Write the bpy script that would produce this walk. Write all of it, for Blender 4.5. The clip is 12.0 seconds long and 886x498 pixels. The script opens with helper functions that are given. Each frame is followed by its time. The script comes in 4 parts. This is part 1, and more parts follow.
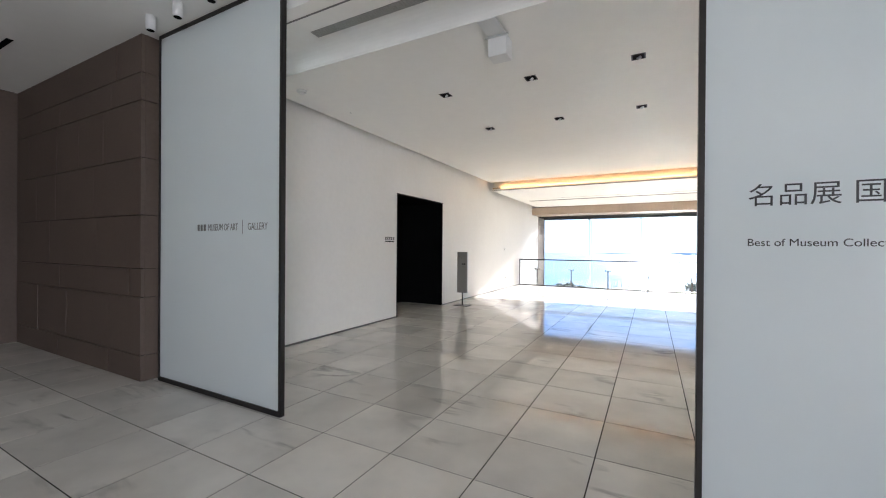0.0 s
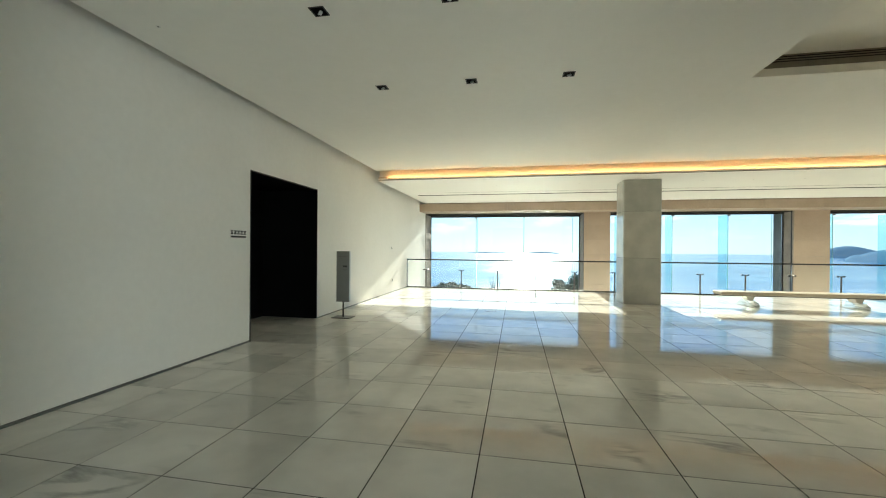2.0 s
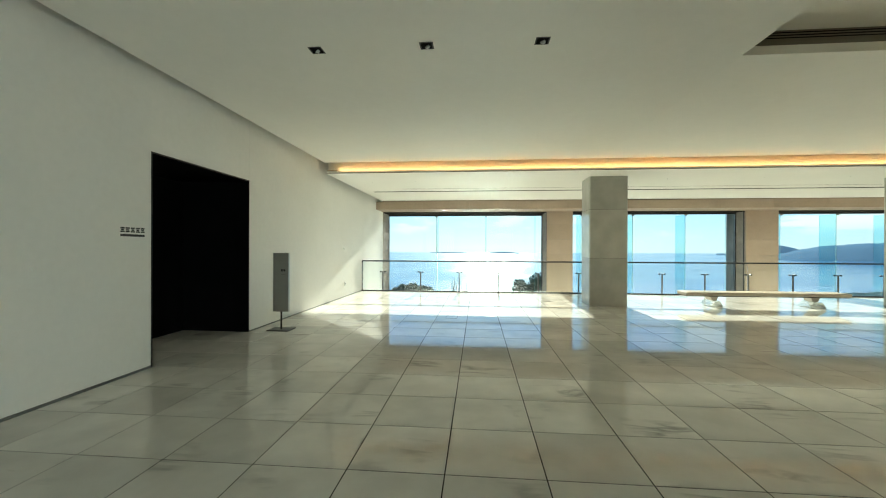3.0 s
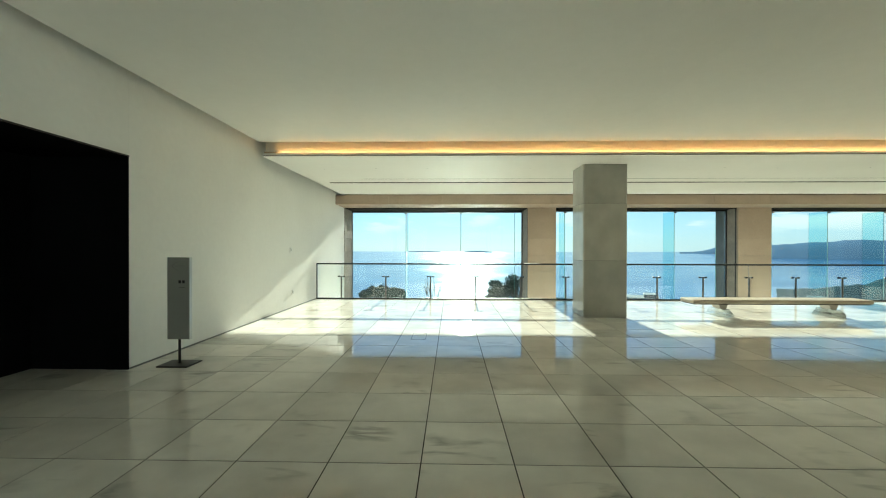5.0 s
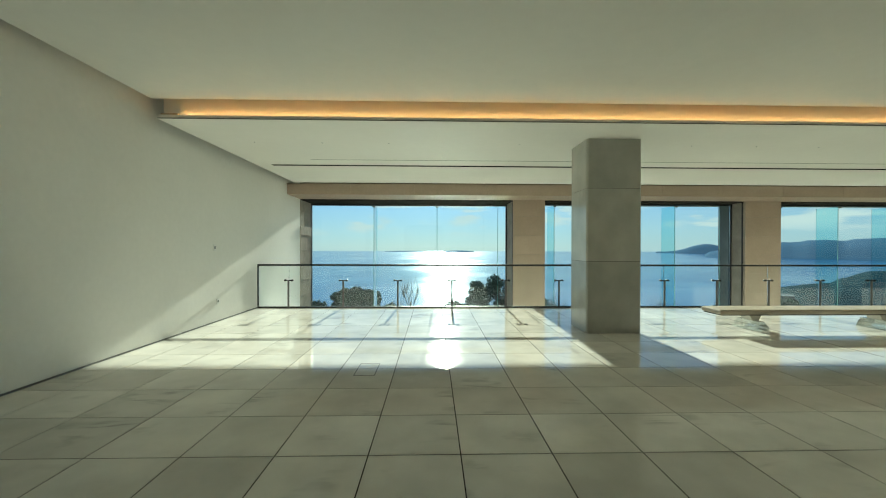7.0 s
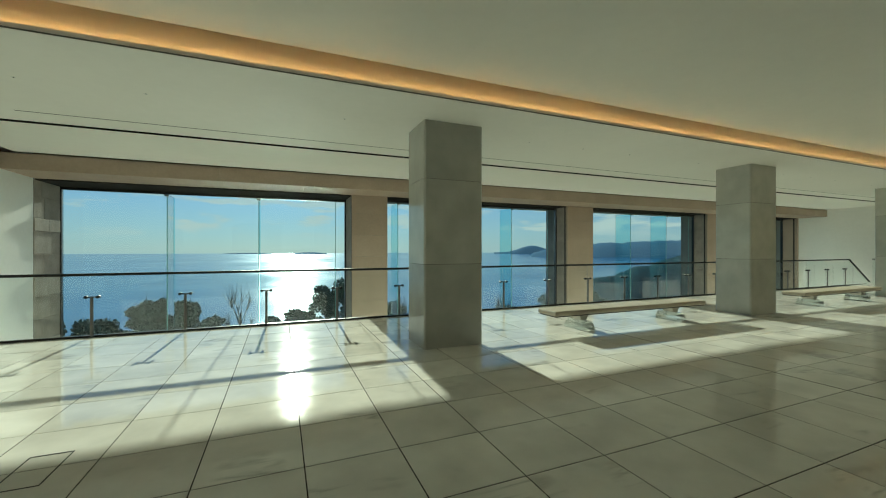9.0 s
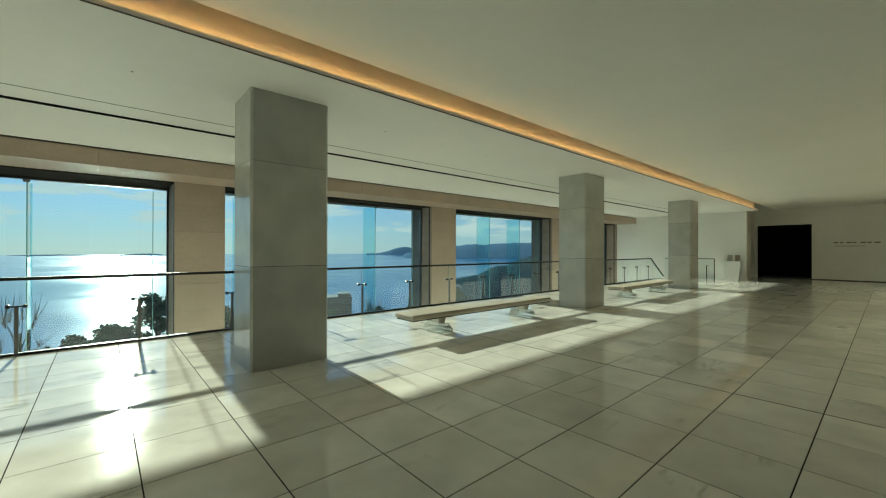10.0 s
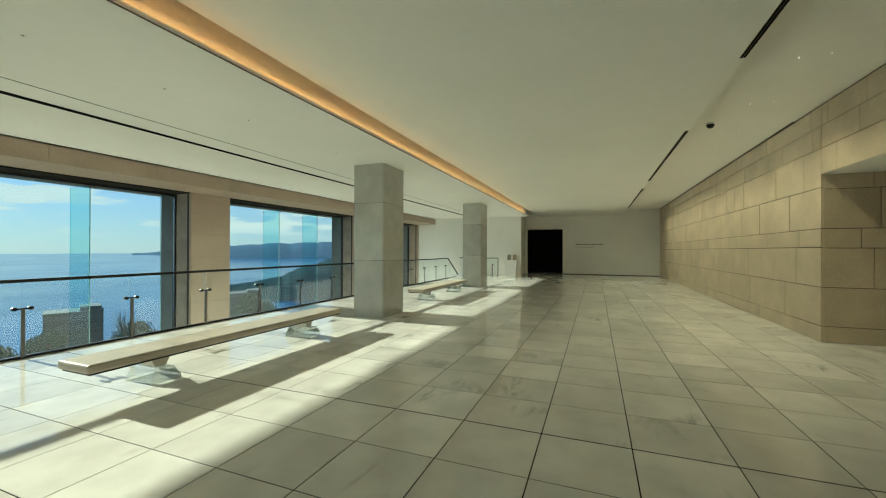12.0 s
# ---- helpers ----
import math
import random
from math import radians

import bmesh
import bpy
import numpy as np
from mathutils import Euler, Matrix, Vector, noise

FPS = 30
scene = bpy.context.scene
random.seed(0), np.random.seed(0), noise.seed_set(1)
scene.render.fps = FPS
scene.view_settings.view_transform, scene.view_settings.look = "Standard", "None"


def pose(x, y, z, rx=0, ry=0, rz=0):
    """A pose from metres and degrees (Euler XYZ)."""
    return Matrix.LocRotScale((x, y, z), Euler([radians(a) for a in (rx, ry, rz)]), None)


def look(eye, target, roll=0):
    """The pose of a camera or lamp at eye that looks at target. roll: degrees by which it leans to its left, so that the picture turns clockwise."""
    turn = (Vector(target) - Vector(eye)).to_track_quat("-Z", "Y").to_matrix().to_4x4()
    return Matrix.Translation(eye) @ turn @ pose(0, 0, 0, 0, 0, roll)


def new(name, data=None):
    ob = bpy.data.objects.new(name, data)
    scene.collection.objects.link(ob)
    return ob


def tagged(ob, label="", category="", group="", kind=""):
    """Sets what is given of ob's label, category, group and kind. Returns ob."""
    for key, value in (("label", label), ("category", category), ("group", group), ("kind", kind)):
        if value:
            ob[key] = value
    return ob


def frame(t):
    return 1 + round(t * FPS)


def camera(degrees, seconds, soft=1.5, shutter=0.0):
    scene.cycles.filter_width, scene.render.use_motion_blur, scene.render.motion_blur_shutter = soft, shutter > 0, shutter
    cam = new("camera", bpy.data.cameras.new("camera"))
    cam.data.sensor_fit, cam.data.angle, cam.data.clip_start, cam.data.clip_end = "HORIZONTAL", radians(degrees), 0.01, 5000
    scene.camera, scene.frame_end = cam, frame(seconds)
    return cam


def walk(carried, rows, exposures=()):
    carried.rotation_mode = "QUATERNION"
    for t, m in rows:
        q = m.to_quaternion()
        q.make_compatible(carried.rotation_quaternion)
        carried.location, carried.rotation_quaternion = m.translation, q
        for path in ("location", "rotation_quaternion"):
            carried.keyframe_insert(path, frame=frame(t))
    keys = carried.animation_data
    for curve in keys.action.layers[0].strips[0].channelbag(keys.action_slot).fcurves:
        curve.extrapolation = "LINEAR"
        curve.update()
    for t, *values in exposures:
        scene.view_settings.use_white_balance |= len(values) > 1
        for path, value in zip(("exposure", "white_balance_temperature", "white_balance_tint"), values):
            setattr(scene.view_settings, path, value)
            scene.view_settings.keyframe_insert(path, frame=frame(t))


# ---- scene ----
cam = camera(97.3, 12.0, soft=1.1)
PATH = [
    (0, (0.01, -0.217, 1.568), (-0.932, 1.548, 1.561), 0.4),
    (0.5, (-0.288, 0.109, 1.563), (-1.084, 1.944, 1.556), 0.5),
    (1, (-0.499, 0.5, 1.551), (-1.142, 2.394, 1.545), 0.6),
    (1.5, (-0.658, 0.931, 1.545), (-1.157, 2.868, 1.537), 0.5),
    (2, (-0.781, 1.368, 1.542), (-1.15, 3.334, 1.537), 0.4),
    (2.5, (-0.819, 1.845, 1.567), (-1.082, 3.827, 1.56), 0.3),
    (3, (-0.823, 2.311, 1.549), (-0.998, 4.303, 1.546), 0.2),
    (5, (-0.817, 4.172, 1.594), (-0.86, 6.172, 1.587), 0.1),
    (5.5, (-0.814, 4.684, 1.587), (-0.849, 6.684, 1.577), 0.2),
    (6, (-0.782, 5.209, 1.548), (-0.808, 7.209, 1.543), 0.1),
    (6.5, (-0.677, 5.729, 1.553), (-0.678, 7.729, 1.545), 0.1),
    (8.5, (-0.078, 7.323, 1.514), (0.418, 9.261, 1.518), 0.0),
    (9, (0.184, 7.58, 1.536), (0.953, 9.426, 1.536), 0.0),
    (9.5, (0.498, 7.796, 1.52), (1.552, 9.496, 1.521), 0.3),
    (10, (0.832, 8.022, 1.51), (2.148, 9.527, 1.516), 0.1),
    (10.5, (1.226, 8.18, 1.553), (2.747, 9.479, 1.557), 0.3),
    (11, (1.591, 8.361, 1.561), (3.262, 9.46, 1.565), 0.2),
    (11.5, (2.025, 8.543, 1.54), (3.808, 9.449, 1.546), 0.2),
    (12, (2.495, 8.687, 1.544), (4.357, 9.417, 1.549), 0.2),
]

# exposure and white balance drift as the camera leaves the dim vestibule
EXPOSURES = [(0.0, 2.45, 6150, 18), (0.8, 2.35, 6150, 16), (1.3, 2.2, 6300, 11), (1.7, 2.06, 6550, 2), (2.4, 1.92, 6620, -6), (3.2, 1.85, 6580, -9), (5.0, 1.65, 6500, -12), (6.5, 1.34, 6380, -14), (8.5, 0.75, 6380, -19), (9.5, 0.8, 6380, -19), (10.5, 1.08, 6400, -16), (12.0, 1.26, 6440, -15)]

walk(cam, [(t, look(eye, target, roll)) for t, eye, target, roll in PATH], EXPOSURES)

# the low sun mirrored by the polished floor
scene.cycles.caustics_reflective = True
scene.cycles.blur_glossy = 0.2
scene.cycles.sample_clamp_indirect = 0.0

# ---- world and sun ----
SUN_EL, SUN_AZ = radians(17.7), radians(1.8)      # azimuth from +y towards +x
world = bpy.data.worlds.new("sky")
scene.world = world
world.use_nodes = True
wn, wl = world.node_tree.nodes, world.node_tree.links
wn.clear()
sky = wn.new("ShaderNodeTexSky")
sky.sky_type, sky.sun_disc, sky.sun_elevation, sky.sun_rotation = "NISHITA", False, SUN_EL, SUN_AZ
sky.altitude, sky.air_density, sky.dust_density, sky.ozone_density = 60, 1.0, 0.15, 3.5
tc = wn.new("ShaderNodeTexCoord")
mp = wn.new("ShaderNodeMapping")
mp.inputs["Scale"].default_value = (5.0, 5.0, 30.0)
wl.new(tc.outputs["Generated"], mp.inputs["Vector"])
cn = wn.new("ShaderNodeTexNoise")
cn.inputs["Scale"].default_value, cn.inputs["Detail"].default_value, cn.inputs["Roughness"].default_value = 1.0, 10, 0.6
wl.new(mp.outputs["Vector"], cn.inputs["Vector"])
cr = wn.new("ShaderNodeMapRange")
cr.inputs[1].default_value, cr.inputs[2].default_value = 0.51, 0.57
wl.new(cn.outputs[0], cr.inputs[0])
sz = wn.new("ShaderNodeSeparateXYZ")
wl.new(tc.outputs["Generated"], sz.inputs[0])
band = wn.new("ShaderNodeValToRGB")              # low fair-weather cloud, thinning out overhead
els = band.color_ramp.elements
els[0].position, els[0].color = 0.02, (0, 0, 0, 1)
els[1].position, els[1].color = 0.30, (0, 0, 0, 1)
e = els.new(0.05); e.color = (1, 1, 1, 1)
e = els.new(0.12); e.color = (0.75, 0.75, 0.75, 1)
wl.new(sz.outputs["Z"], band.inputs[0])
cm = wn.new("ShaderNodeMath"); cm.operation = "MULTIPLY"
wl.new(cr.outputs[0], cm.inputs[0]); wl.new(band.outputs[0], cm.inputs[1])
mixc = wn.new("ShaderNodeMix"); mixc.data_type = "RGBA"
wl.new(cm.outputs[0], mixc.inputs[0])
tintn = wn.new("ShaderNodeMix"); tintn.data_type, tintn.blend_type = "RGBA", "MULTIPLY"
tintn.inputs[0].default_value, tintn.inputs[7].default_value = 1.0, (0.66, 0.90, 1.25, 1)
wl.new(sky.outputs[0], tintn.inputs[6]); 
haze = wn.new("ShaderNodeMix"); haze.data_type = "RGBA"
haze.inputs[7].default_value = (7.4, 7.7, 8.2, 1)
low = wn.new("ShaderNodeMapRange")               # pale haze above the horizon, clearer blue overhead
low.inputs[1].default_value, low.inputs[2].default_value, low.inputs[3].default_value, low.inputs[4].default_value = 0.0, 0.20, 0.72, 0.22
wl.new(sz.outputs["Z"], low.inputs[0]); wl.new(low.outputs[0], haze.inputs[0])
wl.new(tintn.outputs[2], haze.inputs[6]); wl.new(haze.outputs[2], mixc.inputs[6])
mixc.inputs[7].default_value = (9.5, 9.2, 8.8, 1)
bg = wn.new("ShaderNodeBackground")
bg.inputs[1].default_value = 0.05
wl.new(mixc.outputs[2], bg.inputs[0])
wo = wn.new("ShaderNodeOutputWorld")
wl.new(bg.outputs[0], wo.inputs[0])

sun_data = bpy.data.lights.new("sun", "SUN")
sun_data.energy, sun_data.angle, sun_data.color = 5.0, radians(0.53), (1.0, 0.94, 0.85)
sun = new("sun", sun_data)
sd = Vector((math.sin(SUN_AZ) * math.cos(SUN_EL), math.cos(SUN_AZ) * math.cos(SUN_EL), math.sin(SUN_EL)))
sun.matrix_world = look(sd * 60, (0, 0, 0))

# daylight at the glazed entrance beside the start of the walk
entry = bpy.data.lights.new("entrance_daylight", "AREA")
entry.shape, entry.size, entry.size_y, entry.energy, entry.color = "RECTANGLE", 4.4, 3.1, 95, (0.93, 0.97, 1.0)
new("entrance_daylight", entry).matrix_world = look((4.97, -5.7, 1.62), (-3.0, -5.7, 1.62))

# the lit spots in the ceiling strip along the stone wall
# past the fifth they are added, in place of floor-mirrored sun
for k in range(11):
    wash = bpy.data.lights.new("wall_wash_fill", "SPOT")
    wash.energy, wash.color, wash.spot_size, wash.spot_blend, wash.shadow_soft_size = 40, (1.0, 0.88, 0.68), radians(125), 1.0, 0.05
    new("wall_wash_fill", wash).matrix_world = look((8.86 + 1.715 * k, 6.08, 4.02), (8.86 + 1.715 * k, 5.92, 0.0))

# ---- materials ----
def material(name, colour, rough=0.5, metal=0.0, vary=0.0, scale=3.0, fine=0.0, bump=0.0, bump_scale=60.0, spec=0.5, coords="Object"):
    m = bpy.data.materials.new(name)
    m.use_nodes = True
    n, l = m.node_tree.nodes, m.node_tree.links
    p = n["Principled BSDF"]
    p.inputs["Base Color"].default_value = (*colour, 1)
    p.inputs["Roughness"].default_value, p.inputs["Metallic"].default_value = rough, metal
    p.inputs["Specular IOR Level"].default_value = spec
    tcm = n.new("ShaderNodeTexCoord")
    if vary or fine:
        a = n.new("ShaderNodeTexNoise"); a.inputs["Scale"].default_value, a.inputs["Detail"].default_value = scale, 6
        b = n.new("ShaderNodeTexNoise"); b.inputs["Scale"].default_value, b.inputs["Detail"].default_value = scale * 14, 4
        l.new(tcm.outputs[coords], a.inputs["Vector"]); l.new(tcm.outputs[coords], b.inputs["Vector"])
        ra = n.new("ShaderNodeMapRange"); ra.inputs[1].default_value, ra.inputs[2].default_value = 0.3, 0.7
        ra.inputs[3].default_value, ra.inputs[4].default_value = 1 - vary, 1 + vary
        rb = n.new("ShaderNodeMapRange"); rb.inputs[1].default_value, rb.inputs[2].default_value = 0.3, 0.7
        rb.inputs[3].default_value, rb.inputs[4].default_value = 1 - fine, 1 + fine
        l.new(a.outputs[0], ra.inputs[0]); l.new(b.outputs[0], rb.inputs[0])
        x = n.new("ShaderNodeMath"); x.operation = "MULTIPLY"
        l.new(ra.outputs[0], x.inputs[0]); l.new(rb.outputs[0], x.inputs[1])
        oi = n.new("ShaderNodeObjectInfo"); gi = n.new("ShaderNodeNewGeometry")
        s = n.new("ShaderNodeMath"); s.operation = "ADD"
        l.new(oi.outputs["Random"], s.inputs[0]); l.new(gi.outputs["Random Per Island"], s.inputs[1])
        rs = n.new("ShaderNodeMapRange"); rs.inputs[1].default_value, rs.inputs[2].default_value = 0, 2
        rs.inputs[3].default_value, rs.inputs[4].default_value = 1 - vary, 1 + vary
        l.new(s.outputs[0], rs.inputs[0])
        y = n.new("ShaderNodeMath"); y.operation = "MULTIPLY"
        l.new(x.outputs[0], y.inputs[0]); l.new(rs.outputs[0], y.inputs[1])
        v = n.new("ShaderNodeVectorMath"); v.operation = "SCALE"
        v.inputs[0].default_value = colour
        l.new(y.outputs[0], v.inputs["Scale"]); l.new(v.outputs[0], p.inputs["Base Color"])
    if bump:
        c = n.new("ShaderNodeTexNoise"); c.inputs["Scale"].default_value, c.inputs["Detail"].default_value = bump_scale, 5
        l.new(tcm.outputs[coords], c.inputs["Vector"])
        bp = n.new("ShaderNodeBump"); bp.inputs["Strength"].default_value, bp.inputs["Distance"].default_value = bump, 0.01
        l.new(c.outputs[0], bp.inputs["Height"]); l.new(bp.outputs[0], p.inputs["Normal"])
    return m


def marble_material(name, colour, vein, rough, vein_amount=0.85):
    """Polished marble: cloudy ground, sparse grey veins, each slab its own."""
    m = bpy.data.materials.new(name)
    m.use_nodes = True
    n, l = m.node_tree.nodes, m.node_tree.links
    p = n["Principled BSDF"]
    g, oi, tcm = n.new("ShaderNodeNewGeometry"), n.new("ShaderNodeObjectInfo"), n.new("ShaderNodeTexCoord")
    s = n.new("ShaderNodeMath"); s.operation = "ADD"
    l.new(oi.outputs["Random"], s.inputs[0]); l.new(g.outputs["Random Per Island"], s.inputs[1])
    off = n.new("ShaderNodeMath"); off.operation = "MULTIPLY"; off.inputs[1].default_value = 61.0
    l.new(s.outputs[0], off.inputs[0])
    cx = n.new("ShaderNodeCombineXYZ"); l.new(off.outputs[0], cx.inputs[2])
    ad = n.new("ShaderNodeVectorMath"); ad.operation = "ADD"
    l.new(g.outputs["Position"], ad.inputs[0]); l.new(cx.outputs[0], ad.inputs[1])
    rot = n.new("ShaderNodeMapping"); rot.inputs["Rotation"].default_value = (0, 0, 0.6); rot.inputs["Scale"].default_value = (0.8, 3.2, 1.0)
    l.new(ad.outputs[0], rot.inputs["Vector"])
    v = n.new("ShaderNodeTexNoise"); v.inputs["Scale"].default_value, v.inputs["Detail"].default_value, v.inputs["Distortion"].default_value = 0.9, 7, 0.35
    l.new(rot.outputs[0], v.inputs["Vector"])
    d = n.new("ShaderNodeMath"); d.operation = "SUBTRACT"; d.inputs[1].default_value = 0.5
    ab = n.new("ShaderNodeMath"); ab.operation = "ABSOLUTE"
    l.new(v.outputs[0], d.inputs[0]); l.new(d.outputs[0], ab.inputs[0])
    vr = n.new("ShaderNodeMapRange"); vr.inputs[1].default_value, vr.inputs[2].default_value = 0.0, 0.05
    vr.inputs[3].default_value, vr.inputs[4].default_value = 1.0, 0.0
    l.new(ab.outputs[0], vr.inputs[0])
    k = n.new("ShaderNodeTexNoise"); k.inputs["Scale"].default_value, k.inputs["Detail"].default_value = 1.3, 3
    l.new(ad.outputs[0], k.inputs["Vector"])
    kr = n.new("ShaderNodeMapRange"); kr.inputs[1].default_value, kr.inputs[2].default_value = 0.57, 0.72
    kr.inputs[3].default_value, kr.inputs[4].default_value = 0.0, vein_amount
    l.new(k.outputs[0], kr.inputs[0])
    vm = n.new("ShaderNodeMath"); vm.operation = "MULTIPLY"
    l.new(vr.outputs[0], vm.inputs[0]); l.new(kr.outputs[0], vm.inputs[1])
    cl = n.new("ShaderNodeTexNoise"); cl.inputs["Scale"].default_value, cl.inputs["Detail"].default_value = 2.2, 6
    l.new(ad.outputs[0], cl.inputs["Vector"])
    clr = n.new("ShaderNodeMapRange"); clr.inputs[1].default_value, clr.inputs[2].default_value = 0.3, 0.7
    clr.inputs[3].default_value, clr.inputs[4].default_value = 0.86, 1.07
    l.new(cl.outputs[0], clr.inputs[0])
    fr = n.new("ShaderNodeMath"); fr.operation = "FRACT"; l.new(off.outputs[0], fr.inputs[0])
    tr = n.new("ShaderNodeMapRange"); tr.inputs[3].default_value, tr.inputs[4].default_value = 0.86, 1.06
    l.new(fr.outputs[0], tr.inputs[0])
    mu = n.new("ShaderNodeMath"); mu.operation = "MULTIPLY"
    l.new(clr.outputs[0], mu.inputs[0]); l.new(tr.outputs[0], mu.inputs[1])
    sc = n.new("ShaderNodeVectorMath"); sc.operation = "SCALE"; sc.inputs[0].default_value = colour
    l.new(mu.outputs[0], sc.inputs["Scale"])
    mx = n.new("ShaderNodeMix"); mx.data_type = "RGBA"
    l.new(vm.outputs[0], mx.inputs[0]); l.new(sc.outputs[0], mx.inputs[6]); mx.inputs[7].default_value = (*vein, 1)
    l.new(mx.outputs[2], p.inputs["Base Color"])
    rr = n.new("ShaderNodeMapRange"); rr.inputs[1].default_value, rr.inputs[2].default_value = 0.3, 0.7
    rr.inputs[3].default_value, rr.inputs[4].default_value = rough * 0.8, rough * 1.3
    l.new(cl.outputs[0], rr.inputs[0]); l.new(rr.outputs[0], p.inputs["Roughness"])
    return m


def glass_material(name, tint, rough=0.0, gloss=1.0):
    """A clear pane: tinted see-through with a Fresnel gloss."""
    m = bpy.data.materials.new(name)
    m.use_nodes = True
    n, l = m.node_tree.nodes, m.node_tree.links
    n.clear()
    t, g, f, x, o = (n.new("ShaderNode" + k) for k in ("BsdfTransparent", "BsdfGlossy", "Fresnel", "MixShader", "OutputMaterial"))
    t.inputs[0].default_value = (*tint, 1)
    g.inputs["Roughness"].default_value = rough
    f.inputs[0].default_value = 1.45
    mu = n.new("ShaderNodeMath"); mu.operation = "MULTIPLY"; mu.inputs[1].default_value = gloss
    l.new(f.outputs[0], mu.inputs[0]); l.new(mu.outputs[0], x.inputs[0])
    l.new(t.outputs[0], x.inputs[1]); l.new(g.outputs[0], x.inputs[2]); l.new(x.outputs[0], o.inputs[0])
    return m


def emission(name, colour, strength):
    m = bpy.data.materials.new(name)
    m.use_nodes = True
    p = m.node_tree.nodes["Principled BSDF"]
    p.inputs["Base Color"].default_value = (*colour, 1)
    p.inputs["Emission Color"].default_value, p.inputs["Emission Strength"].default_value = (*colour, 1), strength
    return m


WHITE = material("white_wall_paint", (0.82, 0.815, 0.78), 0.6, vary=0.025, scale=0.8, fine=0.015, bump=0.05, bump_scale=160)
CEIL = material("ceiling_paint", (0.87, 0.86, 0.815), 0.65, vary=0.02, scale=0.5, fine=0.01, bump=0.04, bump_scale=140)
MARBLE = marble_material("polished_white_marble", (0.76, 0.735, 0.675), (0.25, 0.245, 0.225), 0.06, 0.8)
COLUMN = marble_material("grey_column_marble", (0.52, 0.52, 0.48), (0.38, 0.385, 0.36), 0.11, 0.3)
# ceiling plaster darkened to draw the shade on the step's unlit face
SHADEPLASTER = material("plaster_painted_shade", (0.20, 0.18, 0.145), 0.7, vary=0.05, scale=1.0, fine=0.03)
JOINT = material("dark_joint", (0.022, 0.02, 0.018), 0.95, vary=0.1, spec=0.05)
SAND = material("buff_sandstone", (0.32, 0.248, 0.188), 0.6, vary=0.07, scale=1.4, fine=0.05, bump=0.15, bump_scale=70)
STONE = material("warm_limestone", (0.52, 0.425, 0.30), 0.40, vary=0.12, scale=1.6, fine=0.05, bump=0.2, bump_scale=60)
BROWN = material("brown_sandstone", (0.095, 0.068, 0.052), 0.6, vary=0.06, scale=1.5, fine=0.06, bump=0.2, bump_scale=70)
ROUGHSTONE = material("split_face_stone", (0.27, 0.235, 0.20), 0.8, vary=0.16, scale=3, fine=0.14, bump=0.8, bump_scale=14)
BLACK = material("black_cloth_lining", (0.006, 0.006, 0.006), 0.95, vary=0.15, scale=2, bump=0.1, spec=0.02)
FRAME = material("dark_bronze_metal", (0.035, 0.032, 0.03), 0.38, metal=0.6, vary=0.08, scale=4)
RAILM = material("black_handrail_metal", (0.018, 0.018, 0.018), 0.45, metal=0.0, vary=0.06, scale=5, spec=0.25)
STEEL = material("brushed_steel", (0.16, 0.155, 0.15), 0.35, metal=0.9, vary=0.08, scale=6)
SIGNGREY = material("grey_sign_panel", (0.36, 0.36, 0.33), 0.5, metal=0.1, vary=0.03, scale=3)
SIGNEDGE = material("satin_aluminium", (0.62, 0.63, 0.62), 0.35, metal=0.6, vary=0.03, scale=5)
INK = material("black_lettering", (0.015, 0.015, 0.015), 0.5)
INKGREY = material("grey_lettering", (0.16, 0.16, 0.15), 0.5)
PLASTIC = material("white_plastic", (0.74, 0.74, 0.72), 0.35, vary=0.02, scale=8)
LCD = material("grey_display", (0.13, 0.15, 0.13), 0.2)
LEATHER = material("beige_leather_bench", (0.42, 0.37, 0.295), 0.42, vary=0.05, scale=3, fine=0.04, bump=0.25, bump_scale=90)
BRACKET = material("cream_painted_metal", (0.55, 0.52, 0.46), 0.35, metal=0.2, vary=0.04)
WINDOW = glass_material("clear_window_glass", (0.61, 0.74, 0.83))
FIN = glass_material("cyan_glass_fin", (0.55, 0.86, 0.90))
RAILGLASS = glass_material("balustrade_glass", (0.93, 0.97, 0.96))
GLASSEDGE = material("green_glass_edge", (0.16, 0.34, 0.34), 0.15)
COVE = emission("warm_cove_light", (1.0, 0.52, 0.21), 5.6)
LAMP = emission("small_spot_lens", (1.0, 0.9, 0.7), 3.0)
LEAF = material("evergreen_leaves", (0.12, 0.15, 0.115), 0.8, vary=0.3, scale=0.6, fine=0.25, spec=0.1)
TWIG = material("grey_bark", (0.14, 0.12, 0.10), 0.85, vary=0.15, scale=2, bump=0.4, bump_scale=20)
GRASS = material("hillside_scrub", (0.07, 0.09, 0.04), 0.9, vary=0.35, scale=0.05, fine=0.3)
# distance haze is put into the hills' bluish colour and a faint blue glow
FARHILL = material("distant_hills_painted_haze", (0.085, 0.125, 0.175), 1.0, vary=0.12, scale=0.006, fine=0.15, spec=0.0)
NEARHILL = material("wooded_slope_haze_glow", (0.03, 0.048, 0.052), 1.0, vary=0.35, scale=0.02, fine=0.5, spec=0.0, bump=1.0, bump_scale=0.15)
for hill, haze_glow in ((FARHILL, 0.08), (NEARHILL, 0.014)):
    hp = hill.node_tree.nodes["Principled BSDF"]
    hp.inputs["Emission Color"].default_value, hp.inputs["Emission Strength"].default_value = (0.42, 0.68, 1.0, 1), haze_glow
CONCRETE = material("grey_concrete", (0.15, 0.155, 0.16), 0.85, vary=0.08, scale=0.3, fine=0.06)
DARKPANE = material("dark_window_pane", (0.17, 0.18, 0.19), 0.3)


